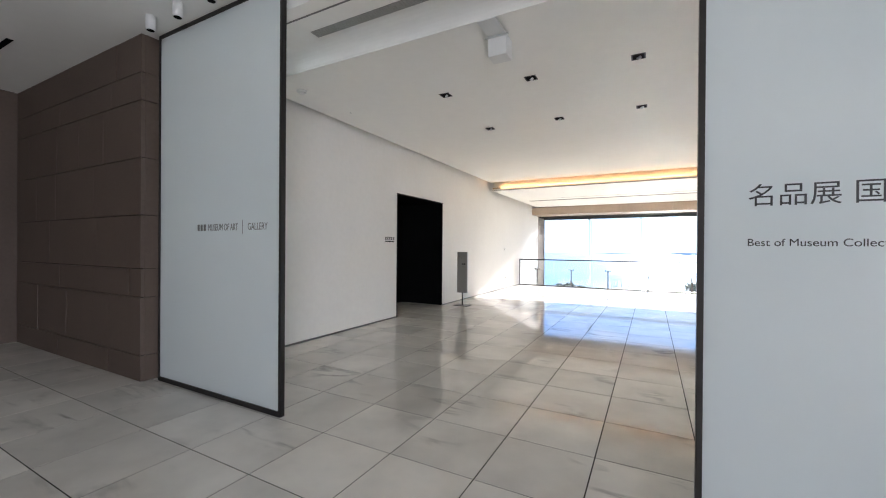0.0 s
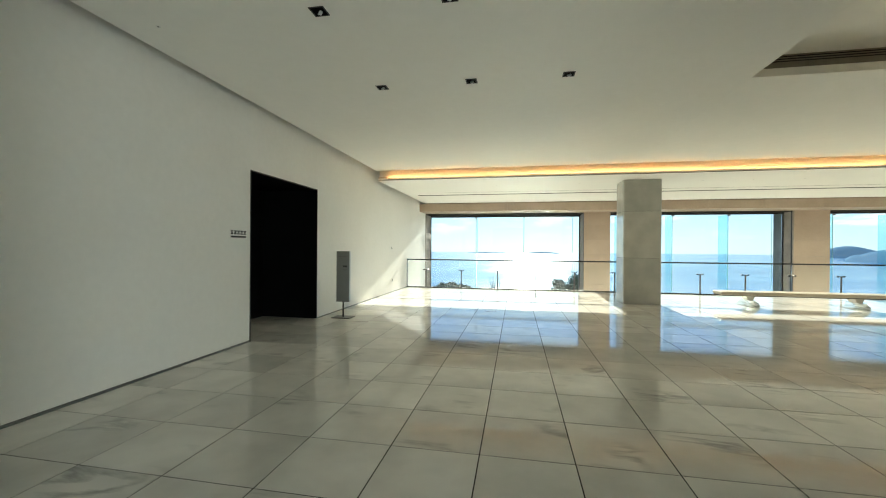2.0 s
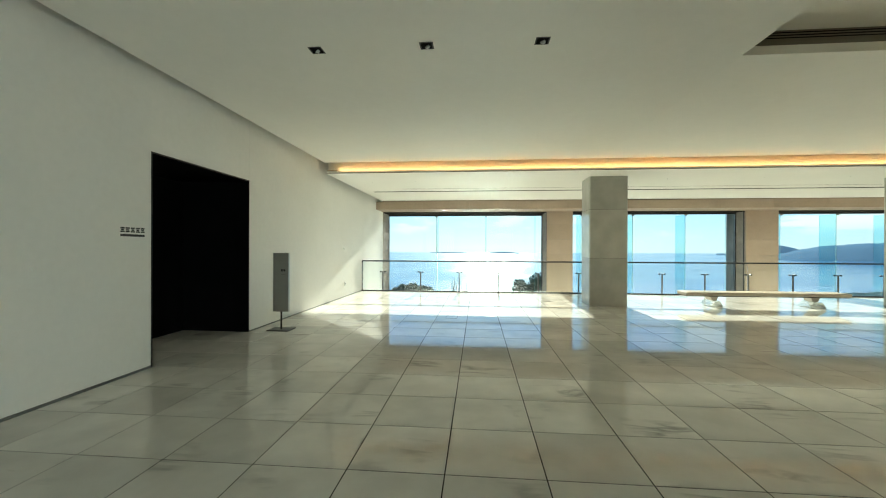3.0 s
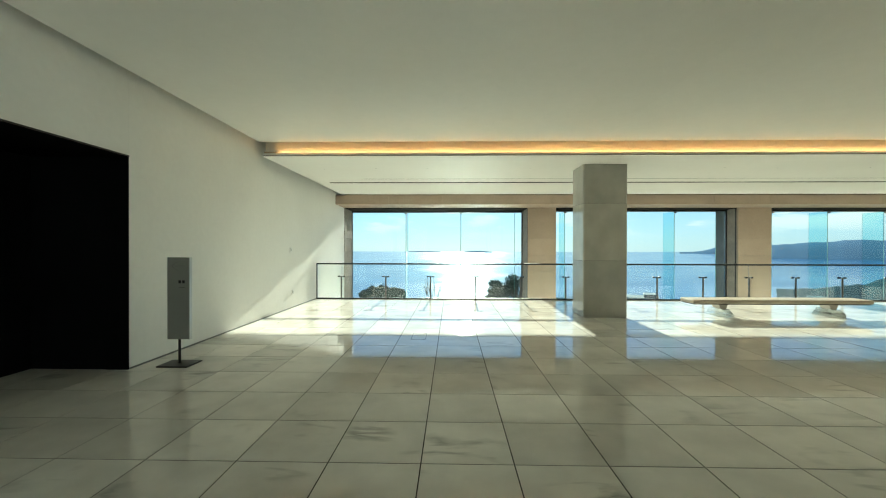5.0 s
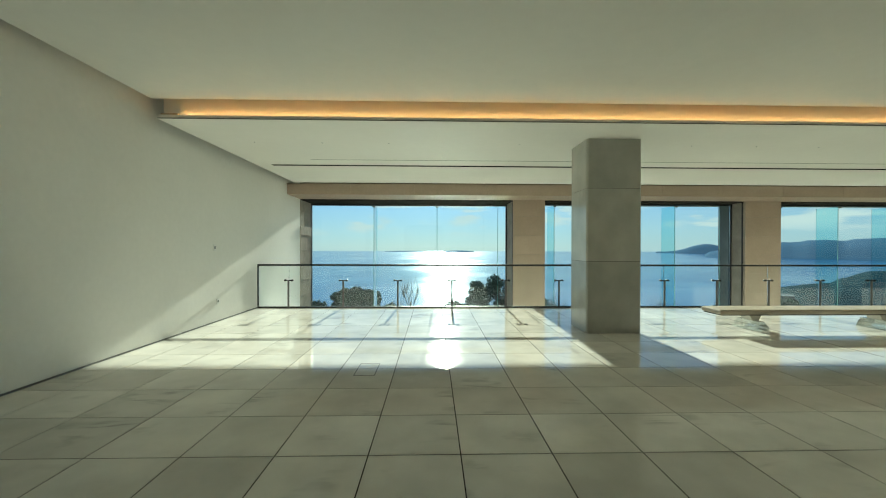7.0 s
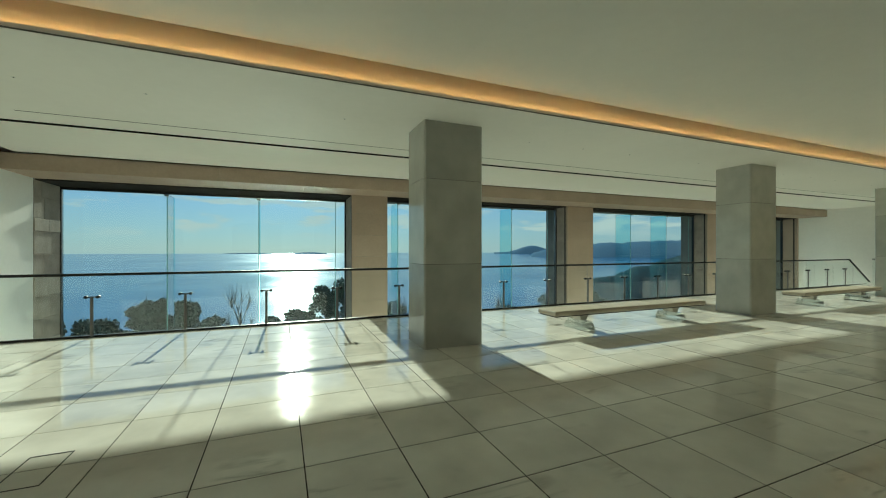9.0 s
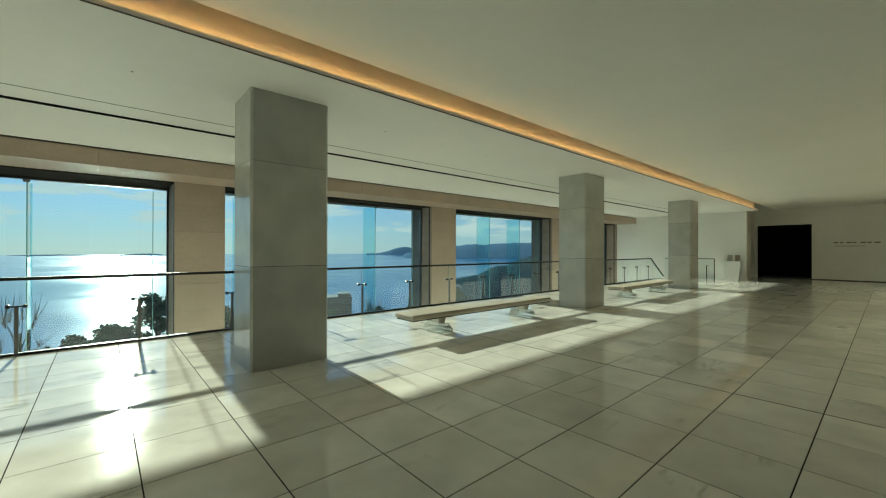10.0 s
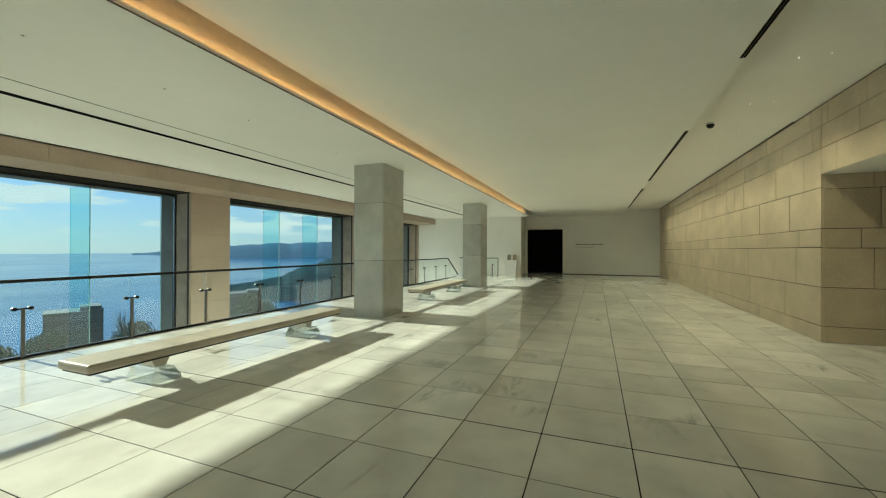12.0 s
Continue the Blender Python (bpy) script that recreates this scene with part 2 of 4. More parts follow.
def frosted_material():
    m = material("white_backed_glass", (0.80, 0.84, 0.845), 0.12, vary=0.02, scale=0.7)
    n, l = m.node_tree.nodes, m.node_tree.links
    tr, x = n.new("ShaderNodeBsdfTranslucent"), n.new("ShaderNodeMixShader")
    tr.inputs[0].default_value = (0.80, 0.86, 0.86, 1)
    x.inputs[0].default_value = 0.45
    o = n["Material Output"]
    l.new(n["Principled BSDF"].outputs[0], x.inputs[1]); l.new(tr.outputs[0], x.inputs[2]); l.new(x.outputs[0], o.inputs[0])
    return m


FROST = frosted_material()


CRYSTAL = glass_material("clear_acrylic", (0.95, 0.985, 0.985), 0.02, 1.6)


def sea_material():
    m = bpy.data.materials.new("sea_water")
    m.use_nodes = True
    n, l = m.node_tree.nodes, m.node_tree.links
    p = n["Principled BSDF"]
    p.inputs["Base Color"].default_value = (0.015, 0.10, 0.24, 1)
    p.inputs["Roughness"].default_value = 0.22
    tcm = n.new("ShaderNodeTexCoord")
    a = n.new("ShaderNodeTexNoise"); a.inputs["Scale"].default_value, a.inputs["Detail"].default_value = 0.12, 3
    b = n.new("ShaderNodeTexNoise"); b.inputs["Scale"].default_value, b.inputs["Detail"].default_value = 0.008, 4
    l.new(tcm.outputs["Object"], a.inputs["Vector"]); l.new(tcm.outputs["Object"], b.inputs["Vector"])
    bp = n.new("ShaderNodeBump"); bp.inputs["Strength"].default_value, bp.inputs["Distance"].default_value = 0.09, 1.4
    l.new(a.outputs[0], bp.inputs["Height"]); l.new(bp.outputs[0], p.inputs["Normal"])
    r = n.new("ShaderNodeMapRange"); r.inputs[1].default_value, r.inputs[2].default_value = 0.35, 0.65
    r.inputs[3].default_value, r.inputs[4].default_value = 0.12, 0.19
    l.new(b.outputs[0], r.inputs[0]); l.new(r.outputs[0], p.inputs["Roughness"])
    return m


SEA = sea_material()

# ---- mesh helpers ----
def box(bm, x0, x1, y0, y1, z0, z1, bevel=0.0):
    vs = [bm.verts.new((x, y, z)) for z in (z0, z1) for y in (y0, y1) for x in (x0, x1)]
    fs = [bm.faces.new([vs[i] for i in q]) for q in ((0, 2, 3, 1), (4, 5, 7, 6), (0, 1, 5, 4), (2, 6, 7, 3), (0, 4, 6, 2), (1, 3, 7, 5))]
    if bevel:
        bmesh.ops.bevel(bm, geom=list({e for f in fs for e in f.edges}), offset=bevel, segments=2, profile=0.5, affect="EDGES")


def tube(bm, a, b, r0, r1=None, n=12):
    a, b = Vector(a), Vector(b)
    r1 = r0 if r1 is None else r1
    q = (b - a).to_track_quat("Z", "Y")
    rings = [[bm.verts.new(c + q @ Vector((r * math.cos(k * math.tau / n), r * math.sin(k * math.tau / n), 0))) for k in range(n)] for c, r in ((a, r0), (b, r1))]
    for k in range(n):
        f = bm.faces.new((rings[0][k], rings[0][(k + 1) % n], rings[1][(k + 1) % n], rings[1][k]))
        f.smooth = True
    bm.faces.new(rings[0][::-1]); bm.faces.new(rings[1])


def prism(bm, outline, axis, a, b):
    """A closed outline of 2D points pushed along an axis from a to b."""
    def at(p, d):
        return {"x": (d, p[0], p[1]), "y": (p[0], d, p[1]), "z": (p[0], p[1], d)}[axis]
    lo, hi = [bm.verts.new(at(p, a)) for p in outline], [bm.verts.new(at(p, b)) for p in outline]
    k = len(outline)
    for i in range(k):
        bm.faces.new((lo[i], lo[(i + 1) % k], hi[(i + 1) % k], hi[i]))
    bm.faces.new(lo[::-1]); bm.faces.new(hi)
    bmesh.ops.recalc_face_normals(bm, faces=bm.faces)


def part(name, bm, mat, parent=None, label="", mats=()):
    me = bpy.data.meshes.new(name)
    bm.to_mesh(me); bm.free()
    me.materials.append(mat)
    for m in mats:
        me.materials.append(m)
    ob = new(name, me)
    if parent:
        ob.parent = parent
    if label:
        ob["label"] = label
    return ob


def boxes(name, mat, rows, parent=None, label="", bevel=0.0):
    bm = bmesh.new()
    for r in rows:
        box(bm, *r, bevel=bevel)
    return part(name, bm, mat, parent, label)


def pane(name, mat, x0, x1, y0, y1, z0, z1, parent, label="", across="y"):
    """A sheet of glass: its clear front face and its four edges."""
    bm = bmesh.new()
    box(bm, x0, x1, y0, y1, z0, z1)
    k, far = (1, y1) if across == "y" else (0, x1)
    bmesh.ops.delete(bm, geom=[f for f in bm.faces if all(abs(v.co[k] - far) < 1e-6 for v in f.verts)], context="FACES")
    ob = part(name, bm, mat, parent, label)
    ob.visible_shadow = False
    return ob


def thing(name, label, category, at=(0, 0, 0), group="", kind=""):
    ob = new(name)
    ob.location = at
    return tagged(ob, label, category, group, kind)


def structure(ob, label, category):
    return tagged(ob, label, category, kind="structure")


def words(name, text, size, mat, m, parent=None, squeeze=1.0):
    """Lettering as a thin mesh, from the built-in font; its origin is the left of the base line."""
    cu = bpy.data.curves.new(name, "FONT")
    cu.body, cu.size, cu.extrude = text, size, 0.0008
    tmp = bpy.data.objects.new(name, cu)
    scene.collection.objects.link(tmp)
    bpy.context.view_layer.update()
    me = bpy.data.meshes.new_from_object(tmp.evaluated_get(bpy.context.evaluated_depsgraph_get()))
    bpy.data.objects.remove(tmp)
    me.materials.clear(); me.materials.append(mat)
    ob = new(name, me)
    ob.matrix_world = m @ Matrix.Diagonal((squeeze, 1, 1, 1))
    if parent:
        ob.parent = parent
    return ob


# ---- plan ----
T, OX, OY = 0.69, -0.35, 8.42            # floor tile and a crossing of its joints
WX = -5.01                               # west wall
RAIL_Y, SOFF_Y, LINT_Y, PIL_Y, GLASS_Y, OUT_Y = 16.2, 12.30, 18.18, 19.35, 20.02, 20.63
CEIL_Z, SOFF_Z, LINT_Z, HIGH_Z = 3.78, 3.51, 3.15, 4.05
EX, EX2 = 29.0, 25.4                     # east wall, and the east wall by the stair
EAVE_Y = 21.2                            # outer edge of the head over the windows
SY = 5.12                                # south stone wall
PANEL_Y = 2.25
GAP_X = WX + 0.20                        # edge of the ceilings, clear of the west wall
COVE_Y, COVE_BACK, ROOF_Z = 12.2, 12.47, 4.45  # lip and back of the lit cove, slab over the ceilings
STEP_Y = 7.08                            # edge of the raised ceiling strip
DEEP = -3.6                              # lower level behind the balustrade

# floor bed under the tiles, and the slab edge
structure(boxes("floor", JOINT, [(-9, EX + 0.3, -8, RAIL_Y + 0.06, -0.30, -0.0025)]), "white marble tiled floor of the hall", "floor")
structure(boxes("floor_edge_trim", FRAME, [(WX, 24.0, RAIL_Y + 0.062, RAIL_Y + 0.09, -0.30, 0.02)]), "dark metal trim along the floor edge", "trim")
structure(boxes("floor_lower", MARBLE, [(WX - 0.3, EX, RAIL_Y, OUT_Y, DEEP - 0.2, DEEP)]), "pale floor of the level below", "floor")
structure(boxes("wall_under_floor", WHITE, [(WX, EX2, RAIL_Y - 0.3, RAIL_Y + 0.06, DEEP, -0.302)]), "white wall below the floor edge", "wall")

# west wall with the black doorway
structure(boxes("wall_west", WHITE, [(WX - 0.3, WX, 2.4, 7.0, 0.03, ROOF_Z), (WX - 0.3, WX, 9.155, PIL_Y, DEEP, ROOF_Z), (WX - 0.3, WX, 7.0, 9.155, 2.77, ROOF_Z)]), "smooth white painted wall", "wall")
structure(boxes("wall_west_joint", PLASTIC, [(WX - 0.005, WX + 0.0012, 9.153, 9.156, 2.79, 4.0)]), "fine vertical panel joint in the white wall", "joint")
structure(boxes("baseboard", INKGREY, [(WX - 0.3, WX - 0.012, 2.4, 7.0, -0.01, 0.022), (WX, WX + 0.006, 9.16, RAIL_Y, 0.0, 0.024), (WX - 0.012, WX + 0.006, 2.4, 6.985, 0.0, 0.024)]), "thin dark metal skirting", "baseboard")
structure(boxes("doorway_lining", BLACK, [(WX - 1.3, WX - 0.302, 6.9, 7.0, 0, 2.9), (WX - 1.3, WX - 0.302, 9.155, 9.25, 0, 2.9), (WX - 1.4, WX - 1.3, 6.9, 9.25, 0, 2.9), (WX - 1.3, WX - 0.302, 7.0, 9.155, 2.77, 2.9), (WX - 0.3, WX - 0.0, 7.0, 7.012, 0, 2.77), (WX - 0.3, WX, 9.143, 9.155, 0, 2.77), (WX - 0.3, WX, 7.012, 9.143, 2.758, 2.77)]), "matt black lined doorway into a dark gallery", "doorway")
structure(boxes("door_1", FRAME, [(WX - 0.302, WX + 0.008, 6.985, 7.0, 0, 2.785), (WX - 0.302, WX + 0.008, 7.0, 9.155, 2.77, 2.785)]), "thin dark metal frame round the black doorway", "door frame")

# ceilings
structure(boxes("ceiling", CEIL, [(GAP_X, 2.20, 3.30, COVE_Y, CEIL_Z, CEIL_Z + 0.10), (2.20, EX, STEP_Y, COVE_Y, CEIL_Z, CEIL_Z + 0.10), (2.08, 2.20, SY - 0.3, STEP_Y, CEIL_Z + 0.101, ROOF_Z)]), "smooth off-white plaster ceiling", "ceiling")
structure(boxes("ceiling_upper", CEIL, [(2.202, EX, SY - 0.3, STEP_Y + 0.06, HIGH_Z, HIGH_Z + 0.12)]), "raised strip of ceiling by the stone wall", "ceiling")
# unlit face of the step, its shade painted in
structure(boxes("ceiling_step", SHADEPLASTER, [(2.202, EX, STEP_Y + 0.002, STEP_Y + 0.08, CEIL_Z + 0.101, HIGH_Z - 0.001)]), "upstand of the ceiling step, its shade put into the colour", "ceiling")
structure(boxes("ceiling_roof", CEIL, [(-9, EX + 0.3, -8, EAVE_Y + 0.2, ROOF_Z, ROOF_Z + 0.25)]), "slab above the ceilings", "ceiling")
structure(boxes("ceiling_entry", CEIL, [(-9, 5, -8, PANEL_Y + 0.2, 4.0, 4.12)]), "grey-white ceiling over the entrance", "ceiling")
# plaster bulkhead between entrance and hall, curving down to its lip
bm = bmesh.new()
bow = [(2.97 + 0.29 * math.sin(k * math.pi / 16), 3.755 + 0.145 * math.cos(k * math.pi / 16)) for k in range(9)]
prism(bm, [(PANEL_Y + 0.202, 3.9)] + bow + [(3.298, 3.755), (3.298, 4.12), (PANEL_Y + 0.202, 4.12)], "x", WX, 5.0)
structure(part("ceiling_bulkhead", bm, CEIL), "curved plaster bulkhead over the entrance", "ceiling")
soffit_x = GAP_X + 0.02
structure(boxes("ceiling_soffit", CEIL, [(soffit_x, EX2, SOFF_Y, 15.03, SOFF_Z, SOFF_Z + 0.025)]), "lower off-white ceiling along the windows", "ceiling")
structure(boxes("ceiling_soffit_strip", CEIL, [(soffit_x, EX2, 15.05, 15.585, SOFF_Z, SOFF_Z + 0.025)]), "strip of ceiling between the air slots", "ceiling")
structure(boxes("ceiling_soffit_rear", CEIL, [(soffit_x, EX2, 15.725, LINT_Y, SOFF_Z, SOFF_Z + 0.025)]), "lower off-white ceiling by the lintel", "ceiling")
structure(boxes("ceiling_soffit_lip", CEIL, [(soffit_x, EX2, SOFF_Y, SOFF_Y + 0.012, SOFF_Z + 0.026, SOFF_Z + 0.062)]), "thin upstand of the soffit edge", "ceiling")
structure(boxes("trim_cove", INKGREY, [(soffit_x, EX2, SOFF_Y - 0.004, SOFF_Y - 0.0005, SOFF_Z + 0.002, SOFF_Z + 0.016)]), "fine dark line along the soffit edge", "trim")
structure(boxes("cove_back", CEIL, [(GAP_X, EX2, COVE_BACK, COVE_BACK + 0.08, SOFF_Z + 0.026, ROOF_Z - 0.002)]), "plaster back of the lit ceiling cove", "ceiling")
structure(boxes("cove_end", STONE, [(GAP_X, GAP_X + 0.26, COVE_Y + 0.2, COVE_BACK - 0.002, SOFF_Z + 0.026, SOFF_Z + 0.12)]), "buff block closing the end of the cove", "trim")
# flush black strip: the dark inside of the slot is put in as colour
structure(boxes("soffit_slot", BLACK, [(WX + 0.6, EX2 - 0.02, 15.59, 15.72, SOFF_Z - 0.0015, SOFF_Z + 0.03)]), "dark linear air slots", "slot")
cl = thing("cove_light", "warm light strip hidden behind the soffit edge", "cove light", (0, SOFF_Y, SOFF_Z))
boxes("strip", COVE, [(GAP_X + 0.30, EX2 - 0.15, 0.085, 0.090, 0.028, 0.052)], cl, "glowing warm strip")
# unseen shield, added to keep the strip's light off the ceiling
boxes("shield", PLASTIC, [(GAP_X + 0.28, EX2 - 0.13, 0.068, 0.074, 0.026, 0.064)], cl)

structure(boxes("soffit_line", INKGREY, [(WX + 1.7, EX2 - 0.02, 15.026, 15.054, SOFF_Z - 0.0015, SOFF_Z + 0.03)]), "thin grey line in the soffit", "slot")
structure(boxes("soffit_fill", CEIL, [(soffit_x, WX + 0.6, 15.585, 15.725, SOFF_Z, SOFF_Z + 0.06)]), "soffit past the end of the air slot", "ceiling")
structure(boxes("soffit_infill", CEIL, [(soffit_x, WX + 1.7, 15.03, 15.05, SOFF_Z, SOFF_Z + 0.06)]), "soffit past the end of the thin line", "ceiling")

sgr = thing("step_grille", "dark slotted air grille along the ceiling step", "air grille", (0, STEP_Y, 0))
for z0 in (3.955, 3.985, 4.015):
    boxes("slot", BLACK, [(2.22, EX2, -0.003, 0.0015, z0, z0 + 0.011)], sgr)

# window wall: lintel, pillars, reveals
structure(boxes("wall_window_head", SAND, [(WX, EX2, PIL_Y, EAVE_Y, LINT_Z + 0.002, ROOF_Z)]), "buff stone wall above the windows", "wall")
lint = structure(new("lintel"), "buff sandstone lintel band over the windows", "lintel")
x = WX
while x < EX2 - 0.05:
    x1 = min(x + 1.93, EX2)
    boxes("block", SAND, [(x + 0.002, x1 - 0.002, LINT_Y, PIL_Y - 0.002, LINT_Z, SOFF_Z - 0.03)], lint, bevel=0.004)
    x = x1
structure(boxes("wall_window_base", SAND, [(WX, EX2, PIL_Y, OUT_Y, DEEP, -2.6)]), "stone wall below the windows", "wall")
PILLARS = [(2.15, 3.23), (10.17, 11.42), (18.15, 19.40)]
for a, b in PILLARS:
    pil = structure(new("window_pillar"), "buff sandstone pillar between two windows", "pillar")
    # darker stone than the front blocks, so the reveals' shade is in the colour
    boxes("core", ROUGHSTONE, [(a + 0.004, b - 0.004, PIL_Y + 0.02, OUT_Y, -2.6, LINT_Z)], pil, "stone reveal, darker grey-brown to draw its shade")
    zz = (-2.6, -1.3, 0.0, 0.68, 1.31, 1.95, 2.6, LINT_Z)
    for z0, z1 in zip(zz, zz[1:]):
        boxes("block", SAND, [(a, b, PIL_Y, PIL_Y + 0.10, z0 + 0.003, z1 - 0.003)], pil, bevel=0.003)
structure(boxes("wall_window_east", SAND, [(EX2 - 0.15, EX2 + 0.3, PIL_Y, OUT_Y, -2.6, LINT_Z)]), "buff stone end pier", "wall")
rev = structure(new("wall_reveal"), "split-face stone window reveal", "wall")
rz = [-2.6, -1.9, -1.2, -0.62, -0.1, 0.42, 0.9, 1.42, 1.95, 2.25, 2.75, LINT_Z]
boxes("core", ROUGHSTONE, [(WX - 0.3, WX - 0.012, PIL_Y, OUT_Y, -2.6, LINT_Z)], rev)
for k, (z0, z1) in enumerate(zip(rz, rz[1:])):
    ys = [PIL_Y, PIL_Y + 0.30 + 0.5 * ((k * 37) % 10) / 10, 20.48]
    for y0, y1 in zip(ys, ys[1:]):
        boxes("stone", ROUGHSTONE, [(WX - 0.012, WX + 0.004 + 0.012 * ((k * 7) % 3), y0 + 0.004, y1 - 0.004, z0 + 0.004, z1 - 0.004)], rev, bevel=0.006)


def window(name, a, b, joints, gy=GLASS_Y):
    """A butt-jointed glass wall with glass fins outside, in a dark frame."""
    w = structure(new(name), "tall frameless window with glass fins, sea beyond", "window")
    top = LINT_Z - 0.09
    boxes("window_frame", FRAME, [(a, b, gy - 0.06, gy + 0.06, top, LINT_Z), (a, a + 0.03, gy - 0.05, gy + 0.05, -2.6, top), (b - 0.04, b, gy - 0.05, gy + 0.05, -2.6, top), (a, b, gy - 0.06, gy + 0.06, -2.6, -2.5)], w)
    # near-black panel across the underside of the window head
    boxes("head_lining", JOINT, [(a + 0.002, b - 0.014, PIL_Y + 0.05, gy - 0.062, LINT_Z - 0.03, LINT_Z)], w)
    boxes("jamb", FRAME, [(b - 0.012, b + 0.003, PIL_Y + 0.102, PIL_Y + 0.16, -2.6, LINT_Z - 0.002)], w)
    xs = [a + 0.03] + list(joints) + [b - 0.04]
    for x0, x1 in zip(xs, xs[1:]):
        pane("pane", WINDOW, x0 + 0.004, x1 - 0.004, gy - 0.006, gy + 0.006, -2.5, top, w)
    for xx in joints:
        if b - xx < 0.6:
            boxes("seal", GLASSEDGE, [(xx - 0.008, xx + 0.008, gy - 0.012, gy - 0.0065, -2.5, top - 0.01)], w)
            continue
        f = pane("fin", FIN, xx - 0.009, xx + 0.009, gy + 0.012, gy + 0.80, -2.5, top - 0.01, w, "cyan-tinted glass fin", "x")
        boxes("seal", GLASSEDGE, [(xx - 0.010, xx + 0.010, gy - 0.012, gy - 0.0065, -2.5, top - 0.01)], f)
        bm = bmesh.new()
        box(bm, xx - 0.05, xx + 0.05, gy - 0.09, gy - 0.061, top - 0.07, top - 0.01, 0.006)
        tube(bm, (xx - 0.06, gy - 0.08, top - 0.03), (xx + 0.06, gy - 0.08, top - 0.03), 0.018)
        part("clamp", bm, STEEL, f)
    return w


window("window_1", WX, 2.15, (-2.73, -0.42, 1.82), 20.56)
window("window_2", 3.23, 10.17, (3.75, 5.93, 8.12, 9.76))
window("window_3", 11.42, 18.15, (11.95, 14.14, 16.33, 17.8))
window("window_4", 19.40, EX2 - 0.15, (20.1, 22.3, 24.5))

# polished stone columns
def column(x0, y0):
    c = thing("column", "square polished grey marble column with slab joints", "column", (x0, y0, 0), "hall columns")
    boxes("core", JOINT, [(0.02, 0.98, 0.02, 0.78, 0, SOFF_Z)], c)
    for z0, z1 in ((0.0, 1.30), (1.30, 2.615), (2.615, SOFF_Z)):
        bm = bmesh.new()
        k = 0.028
        prism(bm, [(k, 0), (1 - k, 0), (1, k), (1, 0.80 - k), (1 - k, 0.80), (k, 0.80), (0, 0.80 - k), (0, k)], "z", z0 + 0.0025, z1 - 0.0025)
        part("slab", bm, COLUMN, c)
    return c


for k in range(3):
    column(2.197 + 8.0 * k, 13.15)

# balustrade
def clamp_post(x, y, parent):
    p = boxes("post", STEEL, [(x - 0.022, x + 0.022, y - 0.045, y - 0.025, 0.0, 0.70)], parent, "flat steel post with clamp", bevel=0.003)
    bm = bmesh.new()
    tube(bm, (x - 0.085, y - 0.035, 0.70), (x + 0.085, y - 0.035, 0.70), 0.011)
    for s in (-1, 1):
        tube(bm, (x + s * 0.085, y - 0.05, 0.70), (x + s * 0.085, y + 0.02, 0.70), 0.026, n=14)
    part("clamp", bm, RAILM, p)


bal = thing("balustrade", "glass balustrade with black handrail and steel posts", "railing", (0, 0, 0))
bm = bmesh.new()
box(bm, WX + 0.01, 22.4, RAIL_Y - 0.032, RAIL_Y + 0.032, 1.066, 1.112, 0.006)
part("handrail", bm, RAILM, bal, "black flat handrail")
boxes("shoe", FRAME, [(WX + 0.01, 22.4, RAIL_Y - 0.02, RAIL_Y + 0.03, 0.0, 0.035)], bal)
boxes("end_post", RAILM, [(WX + 0.006, WX + 0.026, RAIL_Y - 0.02, RAIL_Y + 0.02, 0.035, 1.075)], bal)
px = [-4.22 + 1.38 * k for k in range(20)]
for q in px:
    if q < 22.3:
        clamp_post(q, RAIL_Y, bal)
edges = [WX + 0.03] + [q for q in px if q < 22.2] + [22.4]
for a, b in zip(edges, edges[1:]):
    if b - a > 0.15:
        pane("pane", RAILGLASS, a + 0.006, b - 0.006, RAIL_Y - 0.006, RAIL_Y + 0.006, 0.036, 1.075, bal)

# stair rails at the far end
sr = thing("stair_railing", "sloping black handrail with glass going down the stair", "railing", (0, 0, 0))
bm = bmesh.new()
prism(bm, [(22.4, 1.075), (22.4, 1.11), (24.1, 0.12), (24.1, 0.085)], "y", RAIL_Y - 0.028, RAIL_Y + 0.028)
part("handrail", bm, RAILM, sr)
bm = bmesh.new()
bm.faces.new([bm.verts.new(v) for v in ((22.42, RAIL_Y, 0.0), (24.08, RAIL_Y, 0.0), (24.08, RAIL_Y, 0.09), (22.42, RAIL_Y, 1.07))])
part("pane", bm, RAILGLASS, sr).visible_shadow = False
sr2 = thing("landing_railing", "short glass railing with black top rail and posts", "railing", (0, 0, 0))
boxes("handrail", RAILM, [(24.27, 24.33, 13.85, RAIL_Y - 0.03, 1.07, 1.11), (24.28, 24.32, 13.85, 13.89, 0.0, 1.07)], sr2)
pane("pane", RAILGLASS, 24.294, 24.306, 13.9, RAIL_Y - 0.03, 0.03, 1.07, sr2, across="x")
for q in (14.2, 14.9, 15.6):
    boxes("post", RAILM, [(24.255, 24.285, q - 0.02, q + 0.02, 0, 0.72), (24.255, 24.285, q - 0.1, q + 0.02, 0.72, 0.75)], sr2)

